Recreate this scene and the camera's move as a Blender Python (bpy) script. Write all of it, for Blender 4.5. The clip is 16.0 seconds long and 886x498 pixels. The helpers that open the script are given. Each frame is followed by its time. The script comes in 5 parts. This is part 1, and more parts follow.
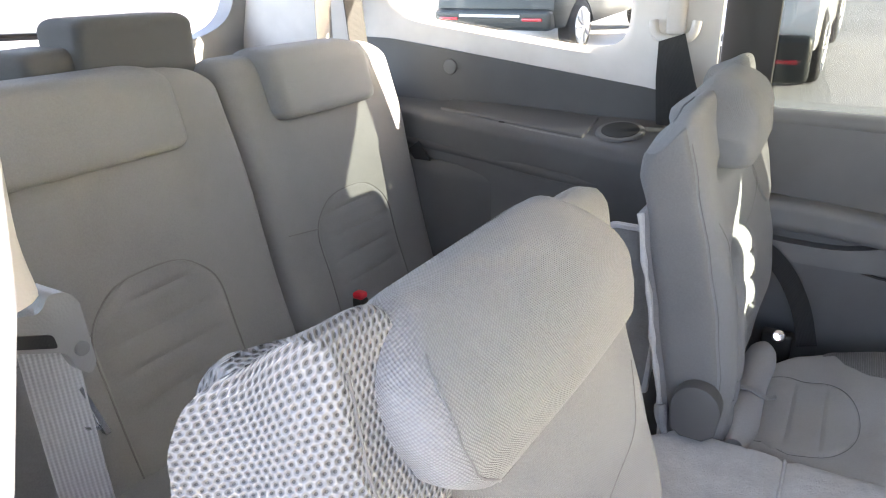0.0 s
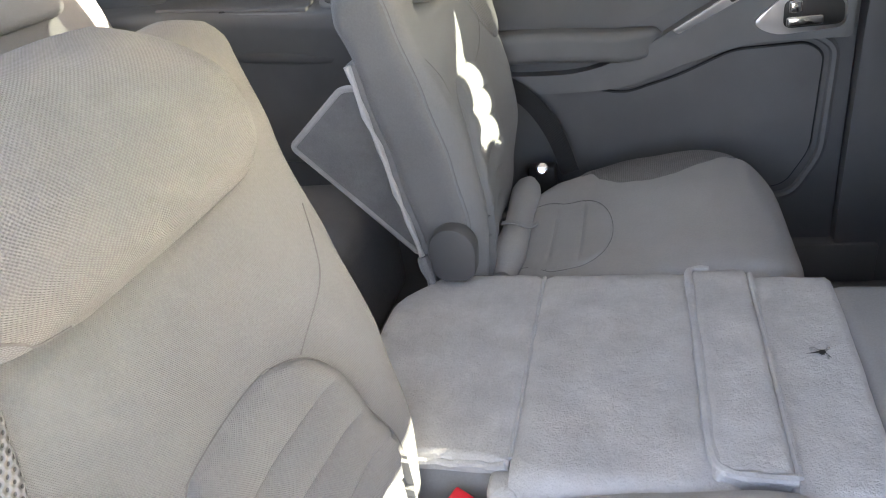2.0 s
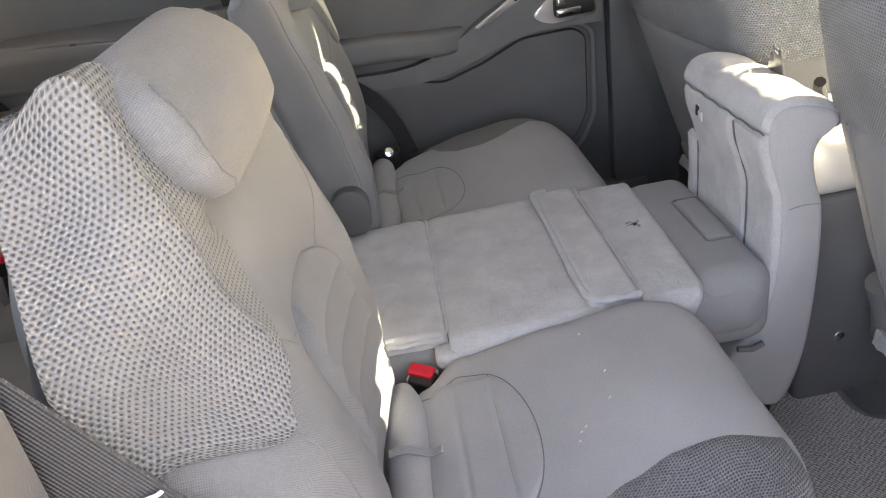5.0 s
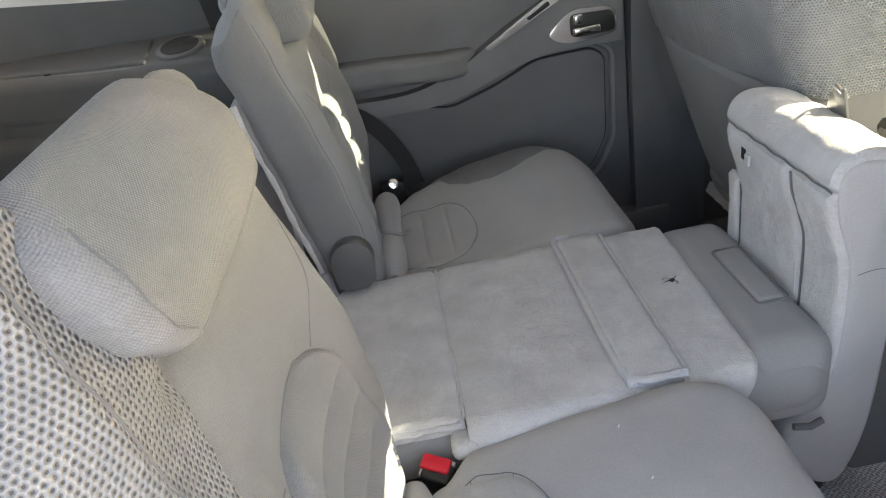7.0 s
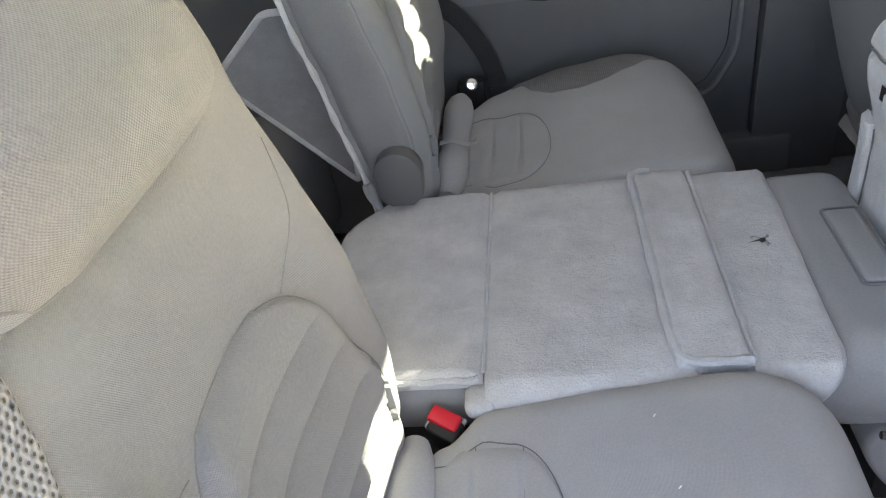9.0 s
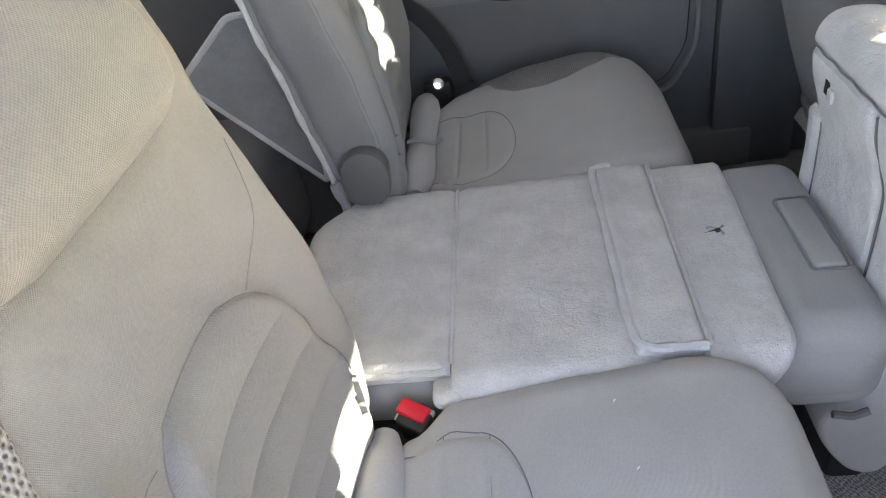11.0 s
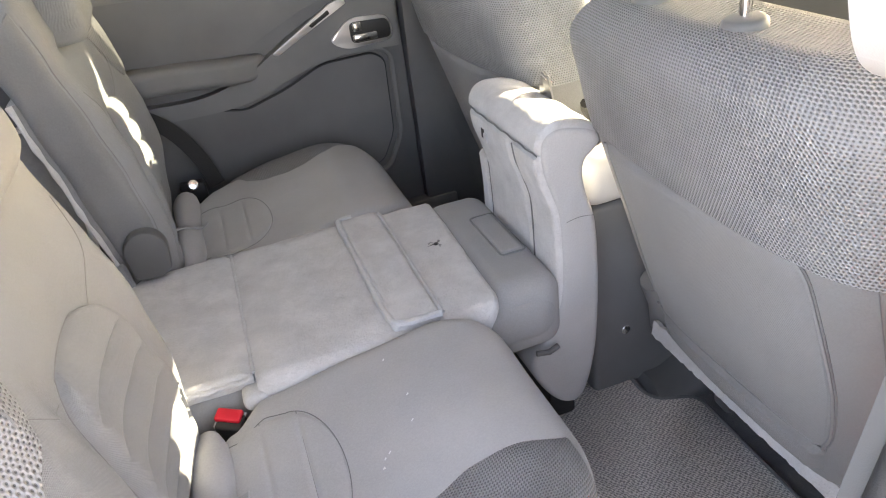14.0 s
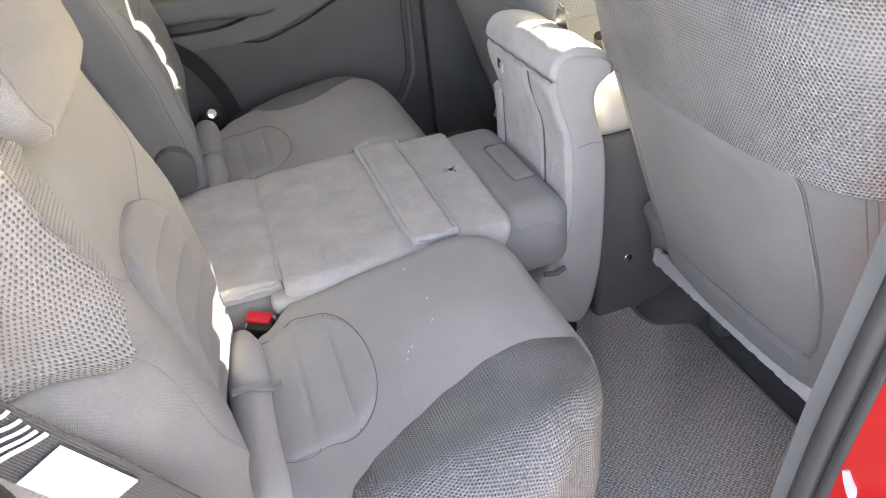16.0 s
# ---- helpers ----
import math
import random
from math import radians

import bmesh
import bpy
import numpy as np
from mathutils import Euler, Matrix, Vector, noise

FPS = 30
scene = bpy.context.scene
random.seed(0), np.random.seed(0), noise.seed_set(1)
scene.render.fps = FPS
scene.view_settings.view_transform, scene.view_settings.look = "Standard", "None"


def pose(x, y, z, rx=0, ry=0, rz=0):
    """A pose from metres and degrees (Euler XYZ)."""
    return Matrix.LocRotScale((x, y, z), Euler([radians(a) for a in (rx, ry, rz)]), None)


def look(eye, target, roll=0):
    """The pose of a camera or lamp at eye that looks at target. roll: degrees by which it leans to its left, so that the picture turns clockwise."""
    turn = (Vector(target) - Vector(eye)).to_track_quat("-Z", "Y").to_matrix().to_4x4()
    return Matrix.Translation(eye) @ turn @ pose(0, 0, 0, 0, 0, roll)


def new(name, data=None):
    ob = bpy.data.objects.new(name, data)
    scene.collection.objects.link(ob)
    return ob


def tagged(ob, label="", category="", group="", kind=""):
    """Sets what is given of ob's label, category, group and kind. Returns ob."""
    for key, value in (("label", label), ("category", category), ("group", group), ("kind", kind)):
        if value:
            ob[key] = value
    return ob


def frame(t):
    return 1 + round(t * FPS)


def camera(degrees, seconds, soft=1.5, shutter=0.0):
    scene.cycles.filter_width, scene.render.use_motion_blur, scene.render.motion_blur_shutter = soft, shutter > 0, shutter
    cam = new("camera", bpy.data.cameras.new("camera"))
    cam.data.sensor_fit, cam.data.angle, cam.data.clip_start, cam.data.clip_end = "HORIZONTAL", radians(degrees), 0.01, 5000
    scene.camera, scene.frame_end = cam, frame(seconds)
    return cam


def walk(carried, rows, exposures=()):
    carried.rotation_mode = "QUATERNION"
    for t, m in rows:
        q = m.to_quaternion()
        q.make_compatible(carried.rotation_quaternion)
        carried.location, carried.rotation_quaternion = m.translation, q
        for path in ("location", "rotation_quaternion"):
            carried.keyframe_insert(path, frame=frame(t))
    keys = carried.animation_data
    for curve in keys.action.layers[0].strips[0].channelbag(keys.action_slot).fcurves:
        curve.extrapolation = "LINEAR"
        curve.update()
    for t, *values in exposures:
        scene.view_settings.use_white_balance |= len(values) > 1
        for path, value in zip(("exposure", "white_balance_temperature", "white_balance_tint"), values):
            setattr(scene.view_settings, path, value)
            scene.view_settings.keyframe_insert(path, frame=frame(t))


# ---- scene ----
cam = camera(64.2, 16.0, 1.1)
PATH = [
    (0, (0.089, -0.731, 0.89), (-0.855, 0.873, 0.159), -1.0),
    (0.5, (0.114, -0.724, 0.884), (-0.841, 0.879, 0.163), -2.1),
    (1, (0.192, -0.701, 0.862), (-0.649, 0.911, 0.028), -10.0),
    (1.5, (0.208, -0.667, 0.826), (-0.453, 0.98, -0.097), -9.9),
    (2, (0.215, -0.657, 0.807), (-0.323, 1.001, -0.173), -9.9),
    (2.5, (0.22, -0.663, 0.797), (-0.234, 0.991, -0.231), -11.8),
    (3, (0.216, -0.689, 0.785), (-0.171, 0.944, -0.304), -13.4),
    (3.5, (0.199, -0.725, 0.785), (-0.062, 0.881, -0.378), -12.5),
    (3.7, (0.176, -0.758, 0.783), (-0.035, 0.876, -0.352), -12.4),
    (5.8, (0.08, -0.956, 0.858), (0.192, 0.794, -0.105), -8.6),
    (6, (0.08, -0.932, 0.86), (0.196, 0.82, -0.098), -8.1),
    (6.5, (0.083, -0.848, 0.853), (0.192, 0.906, -0.101), -8.6),
    (7, (0.092, -0.778, 0.846), (0.117, 0.96, -0.143), -11.2),
    (7.5, (0.157, -0.71, 0.834), (-0.045, 0.991, -0.199), -12.0),
    (8, (0.176, -0.67, 0.816), (-0.08, 0.939, -0.343), -12.3),
    (8.2, (0.173, -0.66, 0.806), (-0.167, 0.897, -0.402), -12.2),
    (10.5, (0.177, -0.666, 0.824), (-0.098, 0.94, -0.337), -10.6),
    (11, (0.187, -0.676, 0.816), (-0.07, 0.899, -0.39), -11.6),
    (11.5, (0.182, -0.691, 0.814), (0.204, 0.833, -0.48), -10.6),
    (12, (0.162, -0.766, 0.802), (0.555, 0.74, -0.454), -7.1),
    (12.5, (0.143, -0.849, 0.834), (0.64, 0.727, -0.293), -6.4),
    (13, (0.145, -0.919, 0.84), (0.578, 0.716, -0.227), -8.5),
    (13.5, (0.146, -0.936, 0.845), (0.646, 0.704, -0.186), -7.8),
    (14, (0.146, -0.936, 0.846), (0.614, 0.721, -0.172), -8.1),
    (14.5, (0.135, -0.93, 0.843), (0.585, 0.73, -0.177), -7.5),
    (15, (0.123, -0.926, 0.833), (0.571, 0.675, -0.278), -6.1),
    (15.5, (0.115, -0.954, 0.84), (0.573, 0.623, -0.301), -5.8),
    (16, (0.093, -1.0, 0.837), (0.534, 0.595, -0.287), -6.9),
]
EXPOSURES = [(0.0, 4.23, 8550, 17), (0.6, 4.18, 8550, 17), (1.0, 3.98, 8850, 17), (1.6, 4.12, 8950, 17), (3.0, 4.24, 9450, 17), (3.7, 4.07, 9650, 19), (5.8, 3.96, 10250, 19), (7.5, 3.89, 9650, 13), (10.5, 4.29, 9150, 15), (11.5, 4.12, 9950, 17), (13.0, 4.29, 10450, 19), (16.0, 4.23, 10450, 19)]
walk(cam, [(t, look(eye, target, roll)) for t, eye, target, roll in PATH], EXPOSURES)

# ---- light: sun from the front left of the car, through windscreen and far windows ----
world = bpy.data.worlds.new("sky")
scene.world = world
world.use_nodes = True
wn = world.node_tree.nodes
sky = wn.new("ShaderNodeTexSky")
sky.sky_type, sky.sun_disc = "NISHITA", False
SUN_DIR = Vector((1.0, 0.330, 0.425)).normalized()
sky.sun_elevation = math.asin(SUN_DIR.z)
sky.sun_rotation = math.atan2(SUN_DIR.x, SUN_DIR.y)
sky.air_density, sky.dust_density, sky.ozone_density = 0.5, 1.0, 0.6
world.node_tree.links.new(sky.outputs[0], wn["Background"].inputs[0])
wn["Background"].inputs[1].default_value = 0.15
sun = new("sun", bpy.data.lights.new("sun", "SUN"))
sun.data.energy, sun.data.angle, sun.data.color = 2.6, radians(0.5), (0.975, 0.99, 1.0)
sun.matrix_world = look(SUN_DIR * 20, (0, 0, 0))


# ---- materials ----
class Nodes:
    """A small helper that writes node trees."""

    def __init__(self, name, rough=0.8, metal=0.0, spec=0.5):
        self.m = bpy.data.materials.new(name)
        self.m.use_nodes = True
        self.t = self.m.node_tree
        self.b = self.t.nodes["Principled BSDF"]
        self.b.inputs["Roughness"].default_value = rough
        self.b.inputs["Metallic"].default_value = metal
        self.b.inputs["Specular IOR Level"].default_value = spec

    def add(self, kind, **kw):
        n = self.t.nodes.new(kind)
        for k, v in kw.items():
            if k in n.inputs:
                n.inputs[k].default_value = v
        return n

    def link(self, a, b):
        self.t.links.new(a, b)

    def math(self, op, a, b=None):
        n = self.t.nodes.new("ShaderNodeMath")
        n.operation = op
        for i, v in enumerate((a, b)):
            if v is None:
                continue
            if isinstance(v, (int, float)):
                n.inputs[i].default_value = v
            else:
                self.link(v, n.inputs[i])
        return n.outputs[0]

    def ramp(self, fac, stops):
        n = self.t.nodes.new("ShaderNodeValToRGB")
        e = n.color_ramp.elements
        while len(e) < len(stops):
            e.new(0.5)
        for i, (p, c) in enumerate(stops):
            e[i].position = p
            e[i].color = (*c, 1) if len(c) == 3 else c
        self.link(fac, n.inputs[0])
        return n.outputs[0]

    def noise(self, coord, scale, detail=3.0, rough=0.55):
        n = self.add("ShaderNodeTexNoise", Scale=scale, Detail=detail, Roughness=rough)
        self.link(coord, n.inputs["Vector"])
        return n.outputs["Fac"]

    def coord(self, uv=False):
        return self.add("ShaderNodeTexCoord").outputs["UV" if uv else "Object"]

    def mix(self, fac, a, b, mode="MIX"):
        n = self.t.nodes.new("ShaderNodeMix")
        n.data_type, n.blend_type = "RGBA", mode
        for i, v in ((0, fac), (6, a), (7, b)):
            if isinstance(v, (int, float)):
                n.inputs[i].default_value = v
            elif isinstance(v, tuple):
                n.inputs[i].default_value = (*v, 1)
            else:
                self.link(v, n.inputs[i])
        return n.outputs[2]

    def bump(self, height, dist=0.001, strength=0.6):
        n = self.add("ShaderNodeBump", Strength=strength, Distance=dist)
        self.link(height, n.inputs["Height"])
        self.link(n.outputs[0], self.b.inputs["Normal"])

    def colour(self, c):
        if isinstance(c, tuple):
            self.b.inputs["Base Color"].default_value = (*c, 1)
        else:
            self.link(c, self.b.inputs["Base Color"])


def grey(v, warm=0.0):
    return (v * (1 + warm), v, v * (1 - warm))


def cloth(name, base, pitch=0.0016, depth=0.0006, var=0.10, warm=0.01, weave_depth=0.45):
    """Woven seat cloth: a fine two-way weave with soft soiling at hand size."""
    n = Nodes(name, rough=0.92, spec=0.25)
    uv = n.add("ShaderNodeSeparateXYZ")
    n.link(n.coord(True), uv.inputs[0])
    k = 2 * math.pi / pitch
    a = n.math("SINE", n.math("MULTIPLY", n.math("ADD", uv.outputs[0], n.math("MULTIPLY", uv.outputs[1], 0.35)), k))
    b = n.math("SINE", n.math("MULTIPLY", n.math("SUBTRACT", uv.outputs[1], n.math("MULTIPLY", uv.outputs[0], 0.2)), k))
    weave = n.math("MULTIPLY", n.math("ADD", n.math("MULTIPLY", a, b), 1.0), 0.5)
    o = n.coord()
    big, fine = n.noise(o, 9.0, 4), n.noise(o, 420.0, 2)
    tone = n.ramp(big, [(0.3, grey(base * (1 - var), warm)), (0.7, grey(base * (1 + var), warm))])
    tone = n.mix(n.math("MULTIPLY", weave, weave_depth), tone, grey(base * 0.52, warm))
    tone = n.mix(n.math("MULTIPLY", fine, 0.45), tone, grey(base * 1.45, warm))
    n.colour(tone)
    n.bump(n.math("ADD", n.math("MULTIPLY", weave, -1.0), n.math("MULTIPLY", fine, 0.7)), depth, 0.7)
    n.b.inputs["Sheen Weight"].default_value = 0.15
    return n.m


def spacer_mesh(name, base, hole, pitch=0.0056):
    """Open three-dimensional net: round holes in a hexagonal lattice."""
    n = Nodes(name, rough=0.85, spec=0.3)
    uv = n.add("ShaderNodeSeparateXYZ")
    n.link(n.coord(True), uv.inputs[0])
    k = 2 * math.pi / (pitch * 0.866)
    u, v = uv.outputs[0], uv.outputs[1]
    c1 = n.math("COSINE", n.math("MULTIPLY", v, k))
    c2 = n.math("COSINE", n.math("MULTIPLY", n.math("ADD", n.math("MULTIPLY", u, 0.866), n.math("MULTIPLY", v, 0.5)), k))
    c3 = n.math("COSINE", n.math("MULTIPLY", n.math("SUBTRACT", n.math("MULTIPLY", u, 0.866), n.math("MULTIPLY", v, 0.5)), k))
    dots = n.math("ADD", n.math("ADD", c1, c2), c3)
    o = n.coord()
    big, fine = n.noise(o, 14.0, 3), n.noise(o, 600.0, 2)
    body = n.ramp(big, [(0.3, grey(base * 0.9)), (0.7, grey(base * 1.1))])
    body = n.mix(n.math("MULTIPLY", fine, 0.35), body, grey(base * 0.6))
    well = n.ramp(n.math("MULTIPLY", n.math("ADD", dots, 1.5), 0.2222), [(0.58, (0, 0, 0)), (0.80, (1, 1, 1))])
    n.colour(n.mix(well, body, grey(hole)))
    h = n.math("SUBTRACT", n.math("MULTIPLY", fine, 0.25), n.math("MULTIPLY", dots, 0.55))
    n.bump(h, 0.0011, 1.0)
    return n.m


def velour(name, base, warm=0.0, nap=0.62, depth=0.0020):
    """Short carpet pile with brushed patches."""
    n = Nodes(name, rough=0.97, spec=0.15)
    o = n.coord()
    big, mid, fine = n.noise(o, 16.0, 5, 0.65), n.noise(o, 90.0, 3), n.noise(o, 420.0, 3, 0.7)
    tone = n.ramp(big, [(0.32, grey(base * (1 - nap * 0.5), warm)), (0.68, grey(base * (1 + nap * 0.5), warm))])
    mp = n.add("ShaderNodeMapping")
    mp.inputs["Scale"].default_value = (60.0, 170.0, 110.0)
    n.link(o, mp.inputs[0])
    brush = n.noise(mp.outputs[0], 1.0, 4, 0.65)
    tone = n.mix(n.math("MULTIPLY", brush, 0.5), tone, grey(base * 0.62, warm))
    tone = n.mix(n.math("MULTIPLY", mid, 0.45), tone, grey(base * 0.70, warm))
    tone = n.mix(n.math("MULTIPLY", fine, 0.55), tone, grey(base * 1.4, warm))
    n.colour(tone)
    n.bump(n.math("ADD", fine, n.math("MULTIPLY", mid, 1.3)), depth, 0.8)
    n.b.inputs["Sheen Weight"].default_value = 0.3
    return n.m


def plastic(name, base, rough=0.5, grain=0.0003, warm=0.0, spec=0.45):
    """Moulded trim with a fine leather grain and a little dust."""
    n = Nodes(name, rough=rough, spec=spec)
    o = n.coord()
    v = n.add("ShaderNodeTexVoronoi", Scale=650.0)
    n.link(o, v.inputs["Vector"])
    big = n.noise(o, 7.0, 4)
    n.colour(n.ramp(big, [(0.3, grey(base * 0.88, warm)), (0.75, grey(base * 1.14, warm))]))
    n.link(n.math("ADD", n.math("MULTIPLY", big, 0.2), rough - 0.1), n.b.inputs["Roughness"])
    n.bump(v.outputs["Distance"], grain, 0.5)
    return n.m


def metal(name, base, rough=0.25):
    n = Nodes(name, rough=rough, metal=1.0)
    o = n.coord()
    n.colour(n.ramp(n.noise(o, 40.0), [(0.3, grey(base * 0.9)), (0.7, grey(base))]))
    return n.m


def webbing(name, base):
    n = Nodes(name, rough=0.7, spec=0.35)
    uv = n.add("ShaderNodeSeparateXYZ")
    n.link(n.coord(True), uv.inputs[0])
    a = n.math("SINE", n.math("MULTIPLY", uv.outputs[0], 2 * math.pi / 0.0024))
    b = n.math("SINE", n.math("MULTIPLY", uv.outputs[1], 2 * math.pi / 0.002))
    h = n.math("ADD", a, n.math("MULTIPLY", b, 0.4))
    n.colour(n.ramp(n.math("ADD", n.math("MULTIPLY", h, 0.3), 0.5), [(0.1, grey(base * 0.85)), (0.9, grey(base * 1.08))]))
    n.bump(h, 0.0004, 0.7)
    return n.m


def mat_weave(name, lo, hi, pitch=0.005):
    """Looped floor mat: slanting rows of light loops with dark gaps between."""
    n = Nodes(name, rough=0.95, spec=0.15)
    o = n.coord()
    sep = n.add("ShaderNodeSeparateXYZ")
    n.link(o, sep.inputs[0])
    x, y = sep.outputs[0], sep.outputs[1]
    big, mid, fine = n.noise(o, 5.0, 4), n.noise(o, 70.0, 4, 0.7), n.noise(o, 700.0, 2)
    grit = n.noise(o, 380.0, 2, 0.75)
    wob = n.math("MULTIPLY", mid, 0.013)
    k = 2 * math.pi / pitch
    across = n.math("SINE", n.math("MULTIPLY", n.math("ADD", n.math("ADD", n.math("MULTIPLY", x, 0.83), n.math("MULTIPLY", y, 0.56)), wob), k))
    along = n.math("SINE", n.math("MULTIPLY", n.math("ADD", n.math("SUBTRACT", n.math("MULTIPLY", y, 0.83), n.math("MULTIPLY", x, 0.56)), wob), k * 0.72))
    loops = n.math("MULTIPLY", n.math("ADD", n.math("ADD", n.math("MULTIPLY", across, 0.50), n.math("MULTIPLY", along, 0.34)), n.math("MULTIPLY", grit, 2.5)), 0.38)
    tone = n.ramp(loops, [(0.24, grey(lo, 0.055)), (0.66, grey(hi, 0.055))])
    tone = n.mix(n.math("MULTIPLY", big, 0.25), tone, grey(lo * 1.8, 0.055))
    tone = n.mix(n.math("MULTIPLY", fine, 0.25), tone, grey(lo * 0.8, 0.055))
    n.colour(tone)
    n.bump(n.math("ADD", loops, n.math("MULTIPLY", fine, 0.5)), 0.003, 0.9)
    return n.m


def glass_pane(name, tint):
    """Car glass: tinted, clear, with a faint gloss."""
    m = bpy.data.materials.new(name)
    m.use_nodes = True
    t = m.node_tree
    t.nodes.remove(t.nodes["Principled BSDF"])
    clear, gloss, mix = t.nodes.new("ShaderNodeBsdfTransparent"), t.nodes.new("ShaderNodeBsdfGlossy"), t.nodes.new("ShaderNodeMixShader")
    clear.inputs[0].default_value = (*tint, 1)
    gloss.inputs["Roughness"].default_value = 0.02
    mix.inputs[0].default_value = 0.04
    t.links.new(clear.outputs[0], mix.inputs[1])
    t.links.new(gloss.outputs[0], mix.inputs[2])
    t.links.new(mix.outputs[0], t.nodes["Material Output"].inputs[0])
    return m


def concrete(name, base):
    n = Nodes(name, rough=0.9)
    o = n.coord()
    big, fine = n.noise(o, 0.35, 6, 0.6), n.noise(o, 12.0, 5)
    tone = n.ramp(big, [(0.35, grey(base * 0.8, -0.02)), (0.65, grey(base * 1.15, -0.02))])
    n.colour(n.mix(n.math("MULTIPLY", fine, 0.35), tone, grey(base * 0.7, -0.02)))
    n.bump(fine, 0.01, 0.5)
    return n.m


def paint(name, c, rough=0.25):
    n = Nodes(name, rough=rough, spec=0.5)
    o = n.coord()
    n.colour(n.mix(n.math("MULTIPLY", n.noise(o, 3.0), 0.3), c, tuple(v * 0.75 for v in c)))
    n.b.inputs["Coat Weight"].default_value = 0.6
    n.b.inputs["Coat Roughness"].default_value = 0.08
    return n.m


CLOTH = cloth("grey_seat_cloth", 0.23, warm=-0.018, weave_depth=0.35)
CLOTH_FLAT = cloth("grey_side_cloth", 0.24, pitch=0.0012, depth=0.0003)
CLOTH_SIDE = cloth("dark_side_cloth", 0.19, pitch=0.0012, depth=0.0003)
CLOTH_MID = cloth("mid_grey_cloth", 0.30, pitch=0.0012, depth=0.0003)
CLOTH_DARK = cloth("dark_blue_grey_cloth", 0.09, warm=-0.05)
CLOTH_RIB = cloth("ribbed_pillow_cloth", 0.245, pitch=0.0026, depth=0.0010, warm=-0.014, weave_depth=0.6)
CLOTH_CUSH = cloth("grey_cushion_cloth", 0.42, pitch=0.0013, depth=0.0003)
MESH = spacer_mesh("light_net_cloth", 0.345, 0.14, 0.0043)
MESH_FINE = spacer_mesh("fine_net_cloth", 0.39, 0.18, 0.0044)
MESH_CUSHION = spacer_mesh("cushion_net_cloth", 0.34, 0.15, 0.0038)
SEAM = velour("seam_thread", 0.17, depth=0.0003)
SEAM_SOFT = velour("soft_seam_thread", 0.17, depth=0.0003)
VELOUR = velour("grey_velour", 0.55, warm=0.012)
VELOUR_DULL = velour("dull_velour", 0.28)
VELOUR_EDGE = velour("velour_binding", 0.54)
CARPET_DARK = velour("dark_carpet", 0.16)
FLOOR_MAT = mat_weave("loop_mat", 0.26, 0.97, 0.0044)
TRIM_DARK = plastic("dark_grey_trim", 0.15, 0.55)
TRIM_QUARTER = plastic("quarter_trim", 0.10, 0.5)
TRIM_SHELF = plastic("shelf_trim", 0.12, 0.42)
TRIM_MID = plastic("mid_grey_trim", 0.175, 0.55)
TRIM_GREY = plastic("grey_trim", 0.24, 0.5)
GLOSS_DARK = plastic("gloss_dark_trim", 0.12, 0.30)
TRIM_BLACK = plastic("black_trim", 0.02, 0.5)
TRIM_CREAM = plastic("cream_trim", 0.58, 0.6, warm=0.05)
HEADLINER = velour("cream_headliner", 0.72, warm=0.04, nap=0.1)
LID_GREY = plastic("console_lid_vinyl", 0.52, 0.5, 0.0005)
BACK_PANEL = cloth("seat_back_vinyl", 0.245, pitch=0.0022, depth=0.0003)
SILVER = metal("satin_silver", 0.75, 0.35)
CHROME = metal("chrome", 0.9, 0.12)
STEEL = metal("dark_steel", 0.35, 0.4)
RED_BUTTON = plastic("red_plastic", 0.1, 0.35)
RED_BUTTON.node_tree.nodes["Principled BSDF"].inputs["Base Color"].default_value = (0.75, 0.02, 0.04, 1)
for l in list(RED_BUTTON.node_tree.links):
    if l.to_socket.name == "Base Color":
        RED_BUTTON.node_tree.links.remove(l)
BELT_GREY = webbing("grey_webbing", 0.40)
BELT_DARK = webbing("dark_webbing", 0.035)
BELT_MID = webbing("mid_grey_webbing", 0.075)
LABEL_WHITE = plastic("white_label", 0.8, 0.6)
RUBBER = plastic("seal_rubber", 0.055, 0.38)
BODY_RED = paint("red_car_paint", (0.55, 0.012, 0.012))
BODY_DARK = paint("dark_car_paint", (0.016, 0.020, 0.018), 0.45)
BODY_DARK.node_tree.nodes["Principled BSDF"].inputs["Coat Weight"].default_value = 0.15
BODY_WHITE = paint("white_car_paint", (0.75, 0.75, 0.74))
PRIMER = plastic("bare_filler", 0.5, 0.8)
LAMP_RED = paint("red_lamp_lens", (0.45, 0.02, 0.03), 0.15)
CAR_GLASS = paint("dark_car_glass", (0.015, 0.018, 0.02), 0.08)
TYRE = plastic("tyre_rubber", 0.02, 0.8)
ASPHALT = concrete("bright_paving", 0.36)
KERB = concrete("kerb_concrete", 0.3)
PANE = glass_pane("window_glass", (0.67, 0.73, 0.71))
# Dark tint chosen to weaken the sun patch on the third row.
PANE_DOOR = glass_pane("rear_door_glass", (0.36, 0.39, 0.38))
PANE_REAR = glass_pane("rear_window_glass", (0.93, 0.95, 0.93))
SCREEN = glass_pane("windscreen_glass", (0.60, 0.68, 0.655))


# ---- mesh helpers ----
def thing(name, label, category, base=(0, 0, 0), group="", kind=""):
    ob = new(name)
    ob.location = base
    ob.empty_display_size = 0.05
    bpy.context.view_layer.update()
    return tagged(ob, label, category, group, kind)


